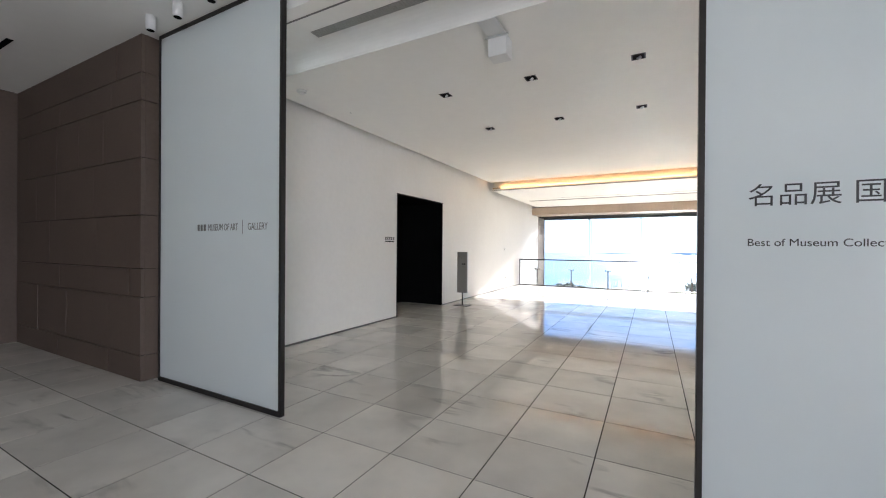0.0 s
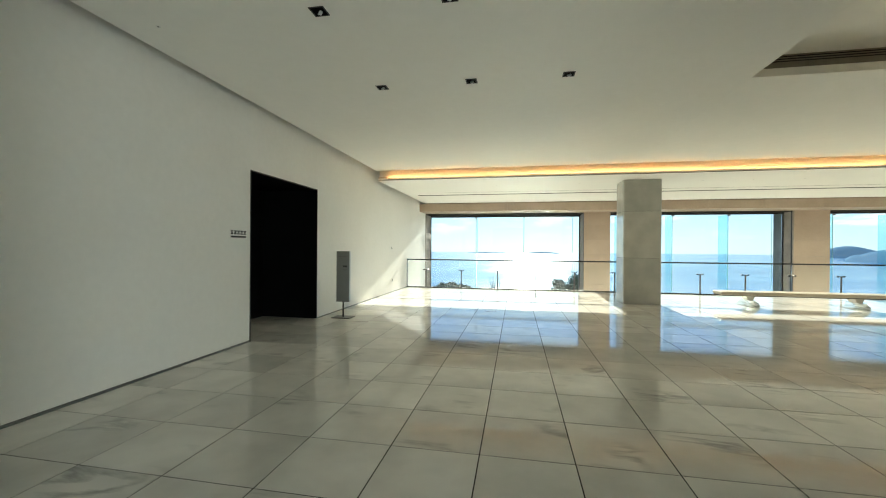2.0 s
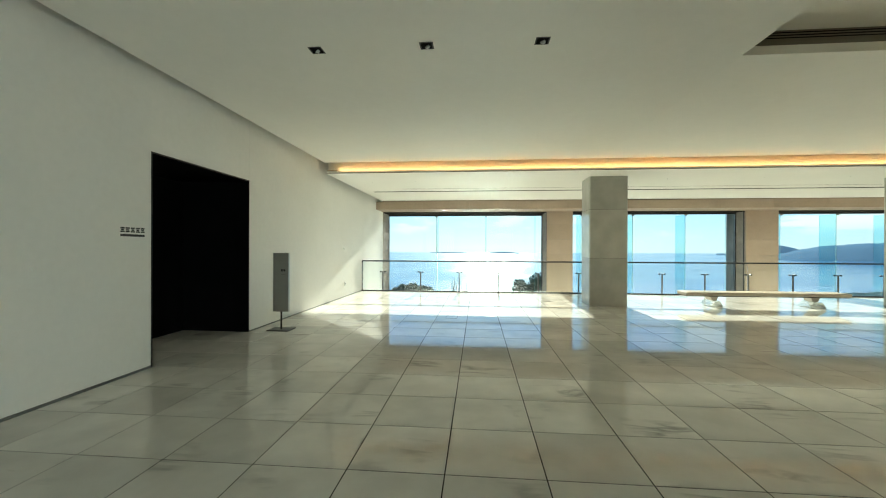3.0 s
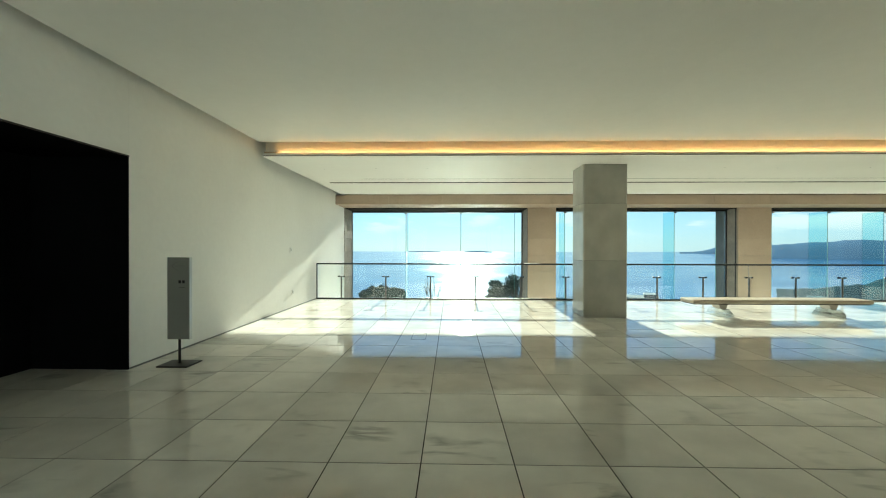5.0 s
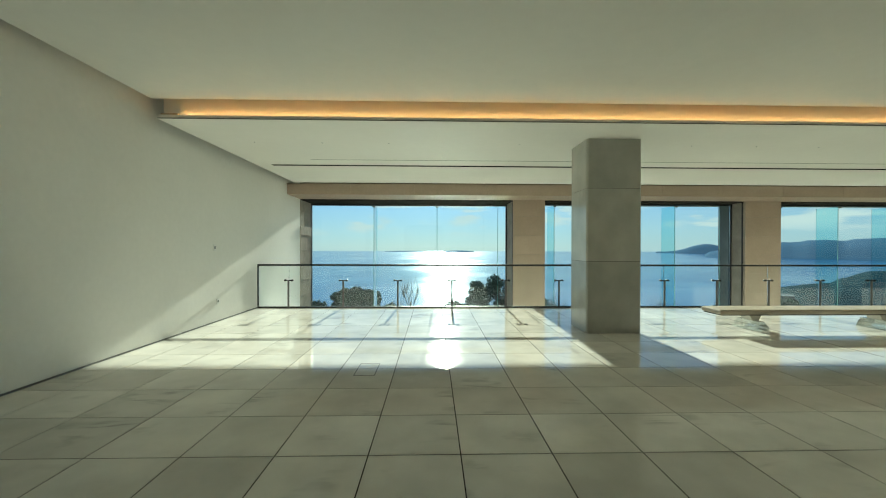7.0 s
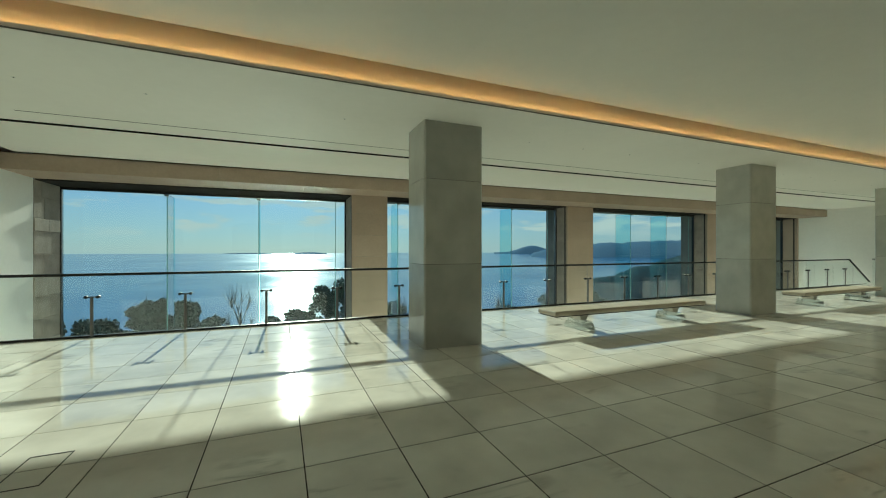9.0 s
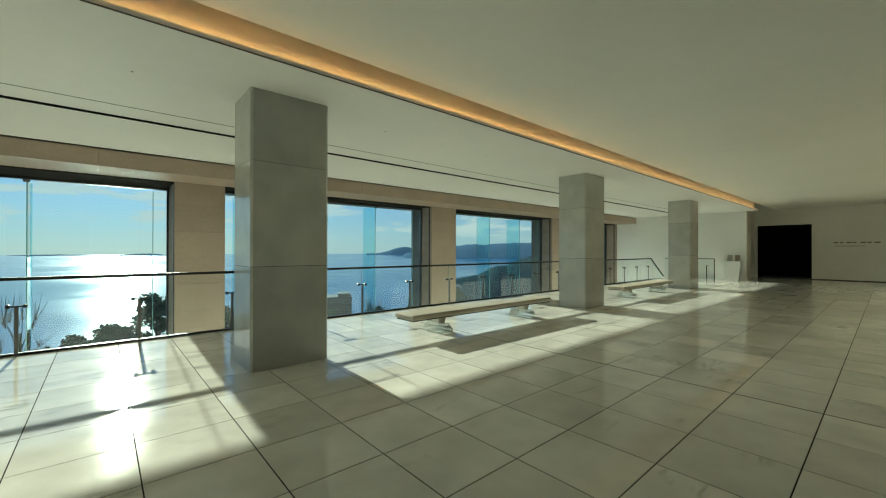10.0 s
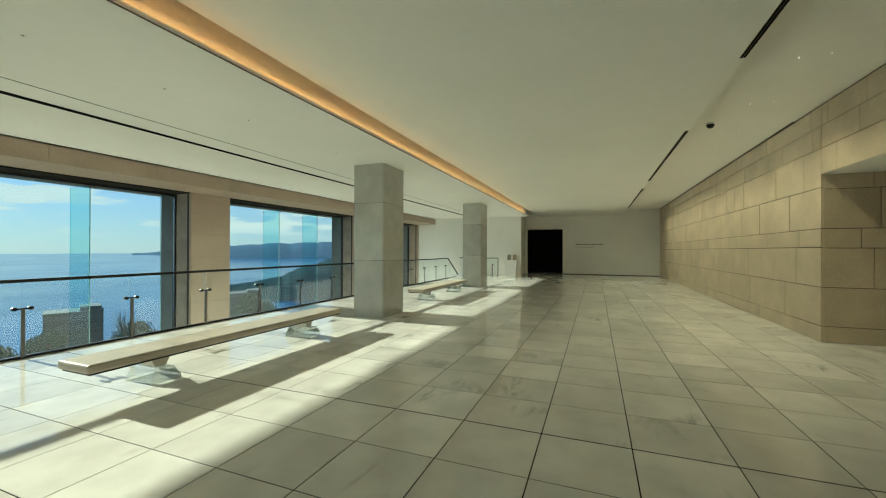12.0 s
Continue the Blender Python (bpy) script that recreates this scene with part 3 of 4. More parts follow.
# benches
def bench(x0, y0):
    b = thing("bench", "long beige upholstered bench on clear acrylic feet", "bench", (x0, y0, 0), "hall benches")
    bm = bmesh.new()
    box(bm, 0, 4.10, 0, 0.53, 0.305, 0.395, 0.022)
    part("seat", bm, LEATHER, b)
    boxes("base_board", FRAME, [(0.03, 4.07, 0.03, 0.50, 0.285, 0.304)], b)
    for q in (1.37, 2.74):
        boxes("seam", JOINT, [(q - 0.0015, q + 0.0015, 0.004, 0.526, 0.3945, 0.3958)], b)
    for q in (0.78, 3.32):
        bm = bmesh.new()
        prism(bm, [(q - 0.12, 0.285), (q + 0.12, 0.285), (q + 0.06, 0.17), (q - 0.06, 0.17)], "y", 0.14, 0.40)
        part("bracket", bm, BRACKET, b, "cream tapered bracket")
        bm = bmesh.new()
        prism(bm, [(q - 0.16, 0.0), (q + 0.16, 0.0), (q + 0.16, 0.05), (q + 0.07, 0.168), (q - 0.07, 0.168), (q - 0.16, 0.05)], "y", 0.02, 0.51)
        part("foot", bm, CRYSTAL, b, "clear acrylic prism foot")
    return b


bench(4.78, 13.31)
bench(12.78, 13.31)

# stone course helper for ashlar walls
def ashlar(parent, axis, plane, a, b, courses, mat, seed, out=0.02, depth=0.05, clip=None):
    """Courses of blocks on the face at `plane`; axis 'x' runs along x and faces +y, 'y' runs along y and faces -x, '-y' faces +x, '-x' faces -y."""
    rng = random.Random(seed)
    for z0, z1 in zip(courses, courses[1:]):
        u = a - rng.uniform(0.0, 0.8)
        while u < b:
            u1 = u + rng.choice((0.7, 1.0, 1.2, 1.5, 1.95))
            p, q = max(u, a), min(u1, b)
            u = u1
            if q - p < 0.04 or (clip and clip(p, q, z0, z1)):
                continue
            d = out + rng.uniform(-0.0025, 0.0025)
            p, q, r, s = p + 0.005, q - 0.005, z0 + 0.005, z1 - 0.005
            row = {"x": (p, q, plane - depth, plane + d, r, s), "-x": (p, q, plane - d, plane + depth, r, s),
                   "y": (plane - d, plane + depth, p, q, r, s), "-y": (plane - depth, plane + d, p, q, r, s)}[axis]
            boxes("block", mat, [row], parent, bevel=0.003)


# south stone wall with a tall opening
OPEN0, OPEN1, OPEN_Z = 6.4, 11.02, 2.85
south = structure(new("wall_south"), "warm limestone ashlar wall", "wall")
boxes("core", JOINT, [(OPEN1 + 0.02, EX, SY - 0.5, SY - 0.02, 0, HIGH_Z), (OPEN0, OPEN1 + 0.02, SY - 0.5, SY - 0.02, OPEN_Z + 0.02, HIGH_Z), (2.4, OPEN0 - 0.02, SY - 0.5, SY - 0.02, 0, HIGH_Z), (OPEN1 + 0.02, OPEN1 + 0.5, 0.4, SY - 0.5, 0, OPEN_Z)], south)
COURSES = [0.0, 0.27, 0.93, 1.61, 1.93, 2.63, 3.30, 3.68, HIGH_Z - 0.02]
ashlar(south, "x", SY - 0.02, OPEN1, EX, COURSES, STONE, 4)
ashlar(south, "x", SY - 0.02, OPEN0, OPEN1, [OPEN_Z, 3.30, 3.68, HIGH_Z - 0.02], STONE, 5)
ashlar(south, "x", SY - 0.02, 2.4, OPEN0, COURSES, STONE, 6)
ashlar(south, "y", OPEN1 + 0.02, 0.4, SY - 0.03, [0.0, 0.27, 0.93, 1.60, 1.93, 2.60, OPEN_Z], STONE, 7)
structure(boxes("wall_passage", STONE, [(OPEN0 - 0.4, OPEN0 - 0.02, 0.4, SY - 0.5, 0, OPEN_Z), (OPEN0 - 0.4, OPEN1 + 0.5, 0.0, 0.4, 0, OPEN_Z + 0.2)]), "limestone walls of the side passage", "wall")
structure(boxes("ceiling_passage", CEIL, [(OPEN0 - 0.4, OPEN1 + 0.5, 0.4, SY - 0.02, OPEN_Z, OPEN_Z + 0.1)]), "white ceiling of the side passage", "ceiling")
# solid dark strip, the gap's shade painted by its colour
structure(boxes("trim", FRAME, [(12.0, EX, SY - 0.02, SY + 0.025, HIGH_Z - 0.02, HIGH_Z)]), "dark strip drawn for the shadow gap above the stone wall", "trim")

# east end: white wall, black doorway, return by the stair
structure(boxes("wall_east", WHITE, [(EX, EX + 0.3, SY - 0.5, 10.70, 0.03, ROOF_Z), (EX, EX + 0.3, 10.70, 13.0, 2.93, ROOF_Z), (EX, EX + 0.3, 13.0, 13.1, 0, ROOF_Z), (EX2 + 0.3, EX + 0.3, 13.1, 13.3, 0, ROOF_Z), (EX2, EX2 + 0.3, 12.77, PIL_Y, DEEP, ROOF_Z)]), "plain white wall at the end of the hall", "wall")
structure(boxes("doorway_lining_east", BLACK, [(EX + 0.3, EX + 1.4, 10.60, 10.70, 0, 3.05), (EX + 0.3, EX + 1.4, 13.0, 13.1, 0, 3.05), (EX + 1.4, EX + 1.5, 10.5, 13.2, 0, 3.05), (EX + 0.3, EX + 1.4, 10.5, 13.2, 2.93, 3.05), (EX + 0.3, EX + 1.4, 10.70, 13.0, -0.1, -0.001)]), "black doorway into a dark gallery", "doorway")
structure(boxes("baseboard_east", FRAME, [(EX - 0.008, EX + 0.3, SY, 10.70, -0.01, 0.04)]), "thin dark skirting of the end wall", "baseboard")

# entrance: white glass panels, stone pier
def glass_panel(name, a, b, label):
    p = thing(name, label, "glass panel", (0, PANEL_Y, 0))
    boxes("sheet", FROST, [(a + 0.03, b - 0.03, -0.014, 0.014, 0.05, 3.96)], p, "white glass sheet")
    boxes("stile", FRAME, [(a, a + 0.03, -0.025, 0.025, 0, 4.0)], p, bevel=0.002)
    boxes("stile", FRAME, [(b - 0.03, b, -0.025, 0.025, 0, 4.0)], p, bevel=0.002)
    boxes("rail", FRAME, [(a + 0.03, b - 0.03, -0.025, 0.025, 0, 0.05)], p)
    boxes("rail", FRAME, [(a + 0.03, b - 0.03, -0.025, 0.025, 3.96, 4.0)], p)
    return p


gl = glass_panel("glass_panel", -5.05, -2.97, "white backed glass panel in a thin dark frame, lettered")
gr = glass_panel("glass_panel", 0.225, 2.31, "white glass panel in a dark frame with exhibition lettering")
def on_panel(x, z):
    return pose(x, -0.0155, z, 90, 0, 0)


def bar(bm, x0, x1, z0, z1):
    box(bm, x0, x1, -0.0165, -0.0145, z0, z1)


for x0, x1, z0, z1 in ((-4.285, -4.25, 1.728, 1.795), (-4.23, -4.195, 1.728, 1.795), (-4.175, -4.14, 1.728, 1.795), (-3.535, -3.530, 1.69, 1.83)):
    bm = bmesh.new()
    bar(bm, x0, x1, z0, z1)
    part("mark", bm, INKGREY, gl)
words("lettering", "MUSEUM OF ART", 0.098, INKGREY, on_panel(-4.10, 1.728), gl, 0.66)
words("lettering", "GALLERY", 0.098, INKGREY, on_panel(-3.455, 1.728), gl, 0.72)
for k, glyph in enumerate("\u540d\u54c1\u5c55"):
    words("lettering", glyph, 0.118, INK, on_panel(0.435 + 0.118 * k, 1.795), gr)
words("lettering", "\u56fd", 0.118, INK, on_panel(0.822, 1.795), gr)
words("lettering", "Best of Museum Collection", 0.052, INK, on_panel(0.435, 1.587), gr, 1.0)

pier = structure(new("wall_pier"), "dark brown sandstone wall at the entrance", "wall")
boxes("core", JOINT, [(-9, -5.16, 2.12, 2.5, 0, 4.0)], pier)
PC = [0.0, 0.30, 0.97, 1.30, 1.92, 2.58, 3.24, 3.56, 4.0]
ashlar(pier, "-x", 2.11, -9, -5.14, PC, BROWN, 11)
for z0, z1 in zip(PC, PC[1:]):
    boxes("block", BROWN, [(-5.19, -5.14, 2.13, 2.5, z0 + 0.003, z1 - 0.003)], pier, bevel=0.003)
structure(boxes("wall_entry", BROWN, [(-9.3, -9, -8, 2.5, 0, 4.2), (2.35, 5.0, PANEL_Y - 0.1, PANEL_Y + 0.3, 0, 4.2), (5.0, 5.3, -3.45, PANEL_Y + 0.3, 0, 4.2), (5.0, 5.3, -8, -3.45, 3.22, 4.2), (-9.3, 5.3, -8.3, -8, 0, 4.2)]), "stone walls round the entrance", "wall")
structure(boxes("wall_entry_side", WHITE, [(2.32, 2.4, PANEL_Y + 0.302, SY - 0.5, 0, HIGH_Z)]), "white side wall behind the glass panel", "wall")
structure(boxes("wall_above_pier", WHITE, [(-9, WX, 2.5, 2.7, 0, HIGH_Z)]), "white wall behind the pier", "wall")

# ---- outside ----
structure(boxes("sea", SEA, [(-4500, 4500, -200, 4700, -46.5, -46)]), "calm blue sea glittering under a low sun", "sea")
bm = bmesh.new()
NX, NY = 50, 34
grid = []
for j in range(NY):
    d = 22.0 + 175.0 * (j / (NY - 1)) ** 1.4
    row = []
    for i in range(NX):
        xx = -160 + 420.0 * i / (NX - 1)
        z = -9.0 - 0.235 * (d - 22) + 3.0 * (noise.noise((xx * 0.02, d * 0.02, 1)) + 0.4 * noise.noise((xx * 0.09, d * 0.09, 4))) * min(1, (d - 20) / 40)
        row.append(bm.verts.new((xx, d, max(z, -50))))
    grid.append(row)
for j in range(NY - 1):
    for i in range(NX - 1):
        bm.faces.new((grid[j][i], grid[j][i + 1], grid[j + 1][i + 1], grid[j + 1][i])).smooth = True
structure(part("ground", bm, GRASS), "scrubby green hillside falling to the sea", "hillside")
structure(boxes("ground_behind", GRASS, [(-160, 260, -160, 22, -9.6, -9.2)]), "ground round the building", "ground")


def ridge(name, az0, az1, dist, thick, profile, mat, label, base=-47.0, seed=0.0, steps=90, rough=0.08):
    """A hill range seen from the hall: profile gives its height in degrees of elevation along the azimuth (0..1)."""
    bm = bmesh.new()
    rows = []
    for i in range(steps + 1):
        u = i / steps
        az = radians(az0 + (az1 - az0) * u)
        el = profile(u) + rough * (noise.noise((u * 14, seed, 0)) + 0.5 * noise.noise((u * 45, seed, 3)) + 0.3 * noise.noise((u * 120, seed, 5)))
        top = max(dist * math.tan(radians(el)) + 1.5, base + 2)
        line = []
        for f in range(9):
            s = f / 8
            dd = dist + thick * (s - 0.5)
            h = base + (top - base) * (math.sin(math.pi * s) ** 0.8)
            px, py = dd * math.sin(az), dd * math.cos(az)
            if f not in (0, 8):
                h += 0.07 * (top - base) * noise.noise((px * 6 / dist, py * 6 / dist, seed)) + 0.03 * (top - base) * noise.noise((px * 22 / dist, py * 22 / dist, seed))
            line.append(bm.verts.new((dd * math.sin(az), dd * math.cos(az), h)))
        rows.append(line)
    for a, b in zip(rows, rows[1:]):
        for f in range(8):
            bm.faces.new((a[f], b[f], b[f + 1], a[f + 1])).smooth = True
    return structure(part(name, bm, mat), label, "hills")


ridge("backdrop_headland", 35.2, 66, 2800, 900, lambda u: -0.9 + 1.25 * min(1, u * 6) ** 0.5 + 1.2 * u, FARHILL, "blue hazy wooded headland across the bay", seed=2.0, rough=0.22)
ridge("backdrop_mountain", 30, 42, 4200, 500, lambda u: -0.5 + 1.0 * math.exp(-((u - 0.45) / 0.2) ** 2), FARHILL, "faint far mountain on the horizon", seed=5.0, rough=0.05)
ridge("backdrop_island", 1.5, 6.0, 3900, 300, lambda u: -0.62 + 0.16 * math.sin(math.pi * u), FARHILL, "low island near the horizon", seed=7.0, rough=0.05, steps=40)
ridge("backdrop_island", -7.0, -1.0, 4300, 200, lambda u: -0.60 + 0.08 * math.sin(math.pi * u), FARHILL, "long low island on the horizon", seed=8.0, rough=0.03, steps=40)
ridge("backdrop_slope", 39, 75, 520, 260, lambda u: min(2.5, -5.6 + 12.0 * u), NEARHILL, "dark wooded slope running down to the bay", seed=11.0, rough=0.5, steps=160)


def leaf_clump(bm, c, r, count, rng, size):
    for _ in range(count):
        v = Vector((rng.gauss(0, 1), rng.gauss(0, 1), rng.gauss(0, 1))).normalized() * r * rng.uniform(0.45, 1.08)
        p = Vector(c) + Vector((v.x, v.y, v.z * 0.75))
        q = Euler((rng.uniform(0, 6.3), rng.uniform(0, 6.3), rng.uniform(0, 6.3))).to_matrix()
        s = size * rng.uniform(0.6, 1.3)
        vs = [bm.verts.new(p + q @ Vector(o)) for o in ((-s, -s * 0.5, 0), (s, -s * 0.5, 0), (s * 0.6, s * 0.7, s * 0.3), (-s * 0.6, s * 0.7, -s * 0.3))]
        bm.faces.new(vs)


def tree(x, y, top, height, width, seed, shape="round", leaves=True):
    rng = random.Random(seed)
    base = top - height
    label = {"round": "dark evergreen tree with rounded crown on the hillside", "pine": "dark pine with layered branches on the hillside", "bare": "leafless grey tree with fine twigs on the hillside"}[shape]
    t = thing("tree", label, "tree", (x, y, base), "trees on the hillside")
    bm = bmesh.new()
    tube(bm, (0, 0, 0), (0.1, 0, height * 0.5), 0.28, 0.16, 8)
    tube(bm, (0.1, 0, height * 0.5), (0.0, 0.1, height * 0.9), 0.16, 0.05, 8)
    crown = bmesh.new()
    for k in range(26 if shape != "bare" else 40):
        f = rng.uniform(0.32, 0.97)
        ang = rng.uniform(0, math.tau)
        reach = {"round": math.sin(min(1, (1 - f) * 1.9 + 0.22) * math.pi * 0.5), "pine": (0.35 + 0.75 * (1 - f)) * (0.7 + 0.6 * rng.random()), "bare": 1.1 - f * 0.6}[shape] * width * 0.5
        tip = Vector((math.cos(ang) * reach * rng.uniform(0.5, 1), math.sin(ang) * reach * rng.uniform(0.5, 1), height * (f + (0.10 if shape == "bare" else 0.03))))
        tube(bm, (0.05, 0, height * max(0.2, f - 0.15)), tip, 0.07 if shape != "bare" else 0.022, 0.008, 5)
        if shape == "bare":
            for _ in range(6):
                tube(bm, tip * 0.85 + Vector((0, 0, height * 0.08)), tip + Vector((rng.uniform(-.5, .5), rng.uniform(-.5, .5), rng.uniform(0.1, 0.9))), 0.014, 0.006, 4)
        elif shape == "pine":
            leaf_clump(crown, tip, width * 0.15, 200, rng, 0.09)
        else:
            leaf_clump(crown, tip * 0.92, width * 0.19, 230, rng, 0.105)
    if shape == "round":
        for k in range(7):
            leaf_clump(crown, (0, 0, height * (0.4 + 0.08 * k)), width * 0.3 * (1.1 - 0.09 * k), 200, rng, 0.17)
    part("trunk", bm, TWIG, t)
    if shape != "bare":
        part("crown", crown, LEAF, t)
    else:
        crown.free()
    return t


TREES = [(-7.9, 38, -1.9, 9, 2.6, "round"), (-6.9, 38.5, -1.55, 9, 2.4, "round"), (-5.7, 38, -1.7, 9, 2.5, "round"), (-9.8, 37, -3.0, 8, 3.0, "round"), (-12.2, 36, -2.6, 8, 3.2, "round"), (-15, 36, -3.1, 8, 4.2, "round"),
         (-4.2, 37, -2.9, 8, 2.6, "round"), (-2.4, 38, -2.6, 8, 3.4, "bare"), (-0.4, 38, -3.4, 7, 3.0, "round"), (1.6, 39, -3.3, 7, 3.2, "round"), (3.6, 40, -1.9, 9, 3.6, "pine"), (5.3, 41, -1.2, 10, 4.2, "pine"), (7.2, 39, -2.8, 8, 3.4, "round"),
         (9.5, 42, -4.0, 7, 4.0, "pine"), (18, 52, -6.3, 8, 5, "round"), (26, 50, -6.0, 8, 4.0, "bare"), (33, 60, -7.5, 9, 6, "round"), (42, 62, -6.8, 9, 6, "pine"), (50, 60, -6.0, 9, 7, "round"), (-20, 40, -3.4, 8, 5, "round"),
         (-10.9, 39, -3.2, 8, 3.0, "round"), (-13.6, 38, -3.6, 8, 3.4, "round"), (-8.7, 37, -3.6, 7, 3.0, "round"), (-3.2, 36, -3.6, 7, 2.8, "round"), (0.7, 37, -3.9, 7, 3.2, "round"), (-1.6, 36.5, -3.8, 7, 2.6, "round"), (2.7, 37.5, -3.6, 7, 2.8, "round"), (6.2, 38, -3.0, 8, 2.8, "pine"), (11.5, 44, -4.6, 8, 3.4, "bare"), (14.5, 46, -5.2, 8, 4.0, "round"), (22, 54, -6.6, 8, 4.6, "pine")]
for k, (tx, ty, top, hh, ww, shp) in enumerate(TREES):
    tree(tx, ty, top + 0.55, hh + 0.5, ww, 100 + k, shp)


def apartment(x, y, top, w, d, floors, yaw):
    b = thing("apartment_building", "grey concrete apartment block down by the sea", "building", (x, y, top - floors * 2.9))
    b.rotation_euler = (0, 0, radians(yaw))
    h = floors * 2.9
    boxes("wall", CONCRETE, [(-w / 2, w / 2, 0, d, -12, h), (w * 0.1, w / 2 - 0.4, 1, d - 1, h, h + 1.6)], b)
    boxes("roof", CONCRETE, [(-w / 2 - 0.2, w / 2 + 0.2, -0.2, d + 0.2, h, h + 0.35)], b)
    for f in range(floors):
        for k in range(6):
            u = -w / 2 + (k + 0.5) * w / 6
            boxes("window", DARKPANE, [(u - w / 15, u + w / 15, -0.06, 0.02, f * 2.9 + 0.9, f * 2.9 + 2.3)], b)
        boxes("balcony", CONCRETE, [(-w / 2, w / 2, -0.9, -0.061, f * 2.9 - 0.1, f * 2.9 + 0.75)], b)
    return b


apartment(70, 152, -17.5, 13, 10, 9, -24)
apartment(150, 175, -21, 15, 10, 7, -40)

# ---- things in the hall ----
sg = thing("sign_stand", "grey upright sign panel with arrow on a dark steel stand", "sign", (-4.515, 9.40, 0))
boxes("base_plate", FRAME, [(-0.21, 0.21, -0.16, 0.16, 0.0, 0.016)], sg, bevel=0.004)
bm = bmesh.new(); tube(bm, (0, 0, 0.016), (0, 0, 0.40), 0.016)
part("pole", bm, FRAME, sg)
pn = boxes("panel", SIGNGREY, [(-0.145, 0.145, -0.024, 0.024, 0.345, 1.455)], sg, "grey metal sign panel", bevel=0.003)
boxes("edge", SIGNEDGE, [(-0.155, -0.1455, -0.026, 0.026, 0.343, 1.457)], pn)
boxes("edge", SIGNEDGE, [(0.1455, 0.155, -0.026, 0.026, 0.343, 1.457)], pn)
bm = bmesh.new()
box(bm, -0.09, 0.09, -0.0255, -0.0242, 1.3385, 1.3415)
for s in (-1, 1):
    prism(bm, [(-0.092, 1.3385), (-0.092, 1.3415), (-0.012, 1.3415 + s * 0.062), (-0.012, 1.3385 + s * 0.062)], "y", -0.0255, -0.0242)
part("arrow", bm, INKGREY, pn)
for q in (0.02, 0.07):
    boxes("pictogram", INK, [(q - 0.018, q + 0.018, -0.0255, -0.0242, 1.105, 1.145)], pn)
boxes("caption", INKGREY, [(0.005, 0.085, -0.0255, -0.0242, 1.045, 1.052)], pn)

th = thing("thermostat", "small silver wall controller with display and two buttons", "wall controller", (WX, 3.595, 1.542))
boxes("body", SIGNEDGE, [(0.0, 0.022, -0.055, 0.055, -0.088, 0.088)], th, bevel=0.004)
boxes("display", LCD, [(0.0222, 0.024, -0.03, 0.04, 0.028, 0.066)], th, "grey display")
for z, r in ((-0.01, 0.011), (-0.05, 0.017)):
    bm = bmesh.new(); tube(bm, (0.0222, 0.0, z), (0.028, 0.0, z), r, n=16)
    part("button", bm, LCD, th)

wt = thing("wall_lettering", "small black gallery name lettered on the white wall", "lettering", (WX + 0.001, 6.55, 1.68))
for k in range(5):
    y0 = 0.07 * k
    boxes("bar", INK, [(0, 0.002, y0, y0 + 0.055, 0.050, 0.066)], wt)
    boxes("bar", INK, [(0, 0.002, y0 + 0.008, y0 + 0.047, 0.070, 0.088)], wt)
    boxes("bar", INK, [(0, 0.002, y0, y0 + 0.055, 0.092, 0.110)], wt)
boxes("bar", INK, [(0, 0.002, 0.0, 0.335, 0.0, 0.028)], wt)

et = thing("wall_lettering", "faint grey exhibition title lettered on the end wall", "lettering", (EX - 0.003, 9.89, 1.90))
for k, w in enumerate((0.16, 0.12, 0.2, 0.1, 0.18, 0.14, 0.2)):
    boxes("bar", INKGREY, [(0, 0.002, -0.235 * k - w, -0.235 * k, 0.0, 0.06)], et)
boxes("bar", SIGNGREY, [(0, 0.002, -1.1, 0.0, -0.16, -0.13)], et)

for y, z, s, lab in ((14.25, 1.53, 0.05, "small white sensor box on the wall"), (14.37, 0.42, 0.045, "white wall socket plate")):
    wp = thing("wall_plate", lab, "wall plate", (WX, y, z))
    boxes("plate", PLASTIC, [(0, 0.012, -s, s, -s * 1.3, s * 1.3)], wp, bevel=0.003)
    boxes("insert", LCD, [(0.0121, 0.016, -s * 0.35, s * 0.35, -s * 0.5, s * 0.5)], wp)


def downlight(x, y, z):
    d = thing("downlight", "square recessed downlight with dark reflector, off", "ceiling light", (x, y, z), "hall downlights")
    boxes("rim", FRAME, [(-0.075, 0.075, -0.075, -0.062, -0.004, -0.0005), (-0.075, 0.075, 0.062, 0.075, -0.004, -0.0005), (-0.075, -0.062, -0.062, 0.062, -0.004, -0.0005), (0.062, 0.075, -0.062, 0.062, -0.004, -0.0005)], d)
    boxes("reflector", BLACK, [(-0.062, 0.062, -0.062, 0.062, -0.003, -0.0005)], d)
    bm = bmesh.new(); tube(bm, (0.02, 0.02, -0.012), (0.0, 0.0, -0.003), 0.02, 0.03, 14)
    part("lamp", bm, SIGNEDGE, d)
    return d


for yy in (4.79, 6.57):
    for xx in (-2.635, -1.385, -0.135):
        downlight(xx, yy, CEIL_Z)


def spot_hole(x, y, z, lit):
    s = thing("ceiling_spot", "tiny lit ceiling spot" if lit else "tiny round ceiling spot, off", "ceiling light", (x, y, z), "small ceiling spots")
    bm = bmesh.new(); tube(bm, (0, 0, -0.003), (0, 0, -0.0005), 0.024, n=18)
    part("rim", bm, PLASTIC, s)
    bm = bmesh.new(); tube(bm, (0, 0, -0.0045), (0, 0, -0.0031), 0.009, n=14)
    part("lens", bm, LAMP if lit else BLACK, s)


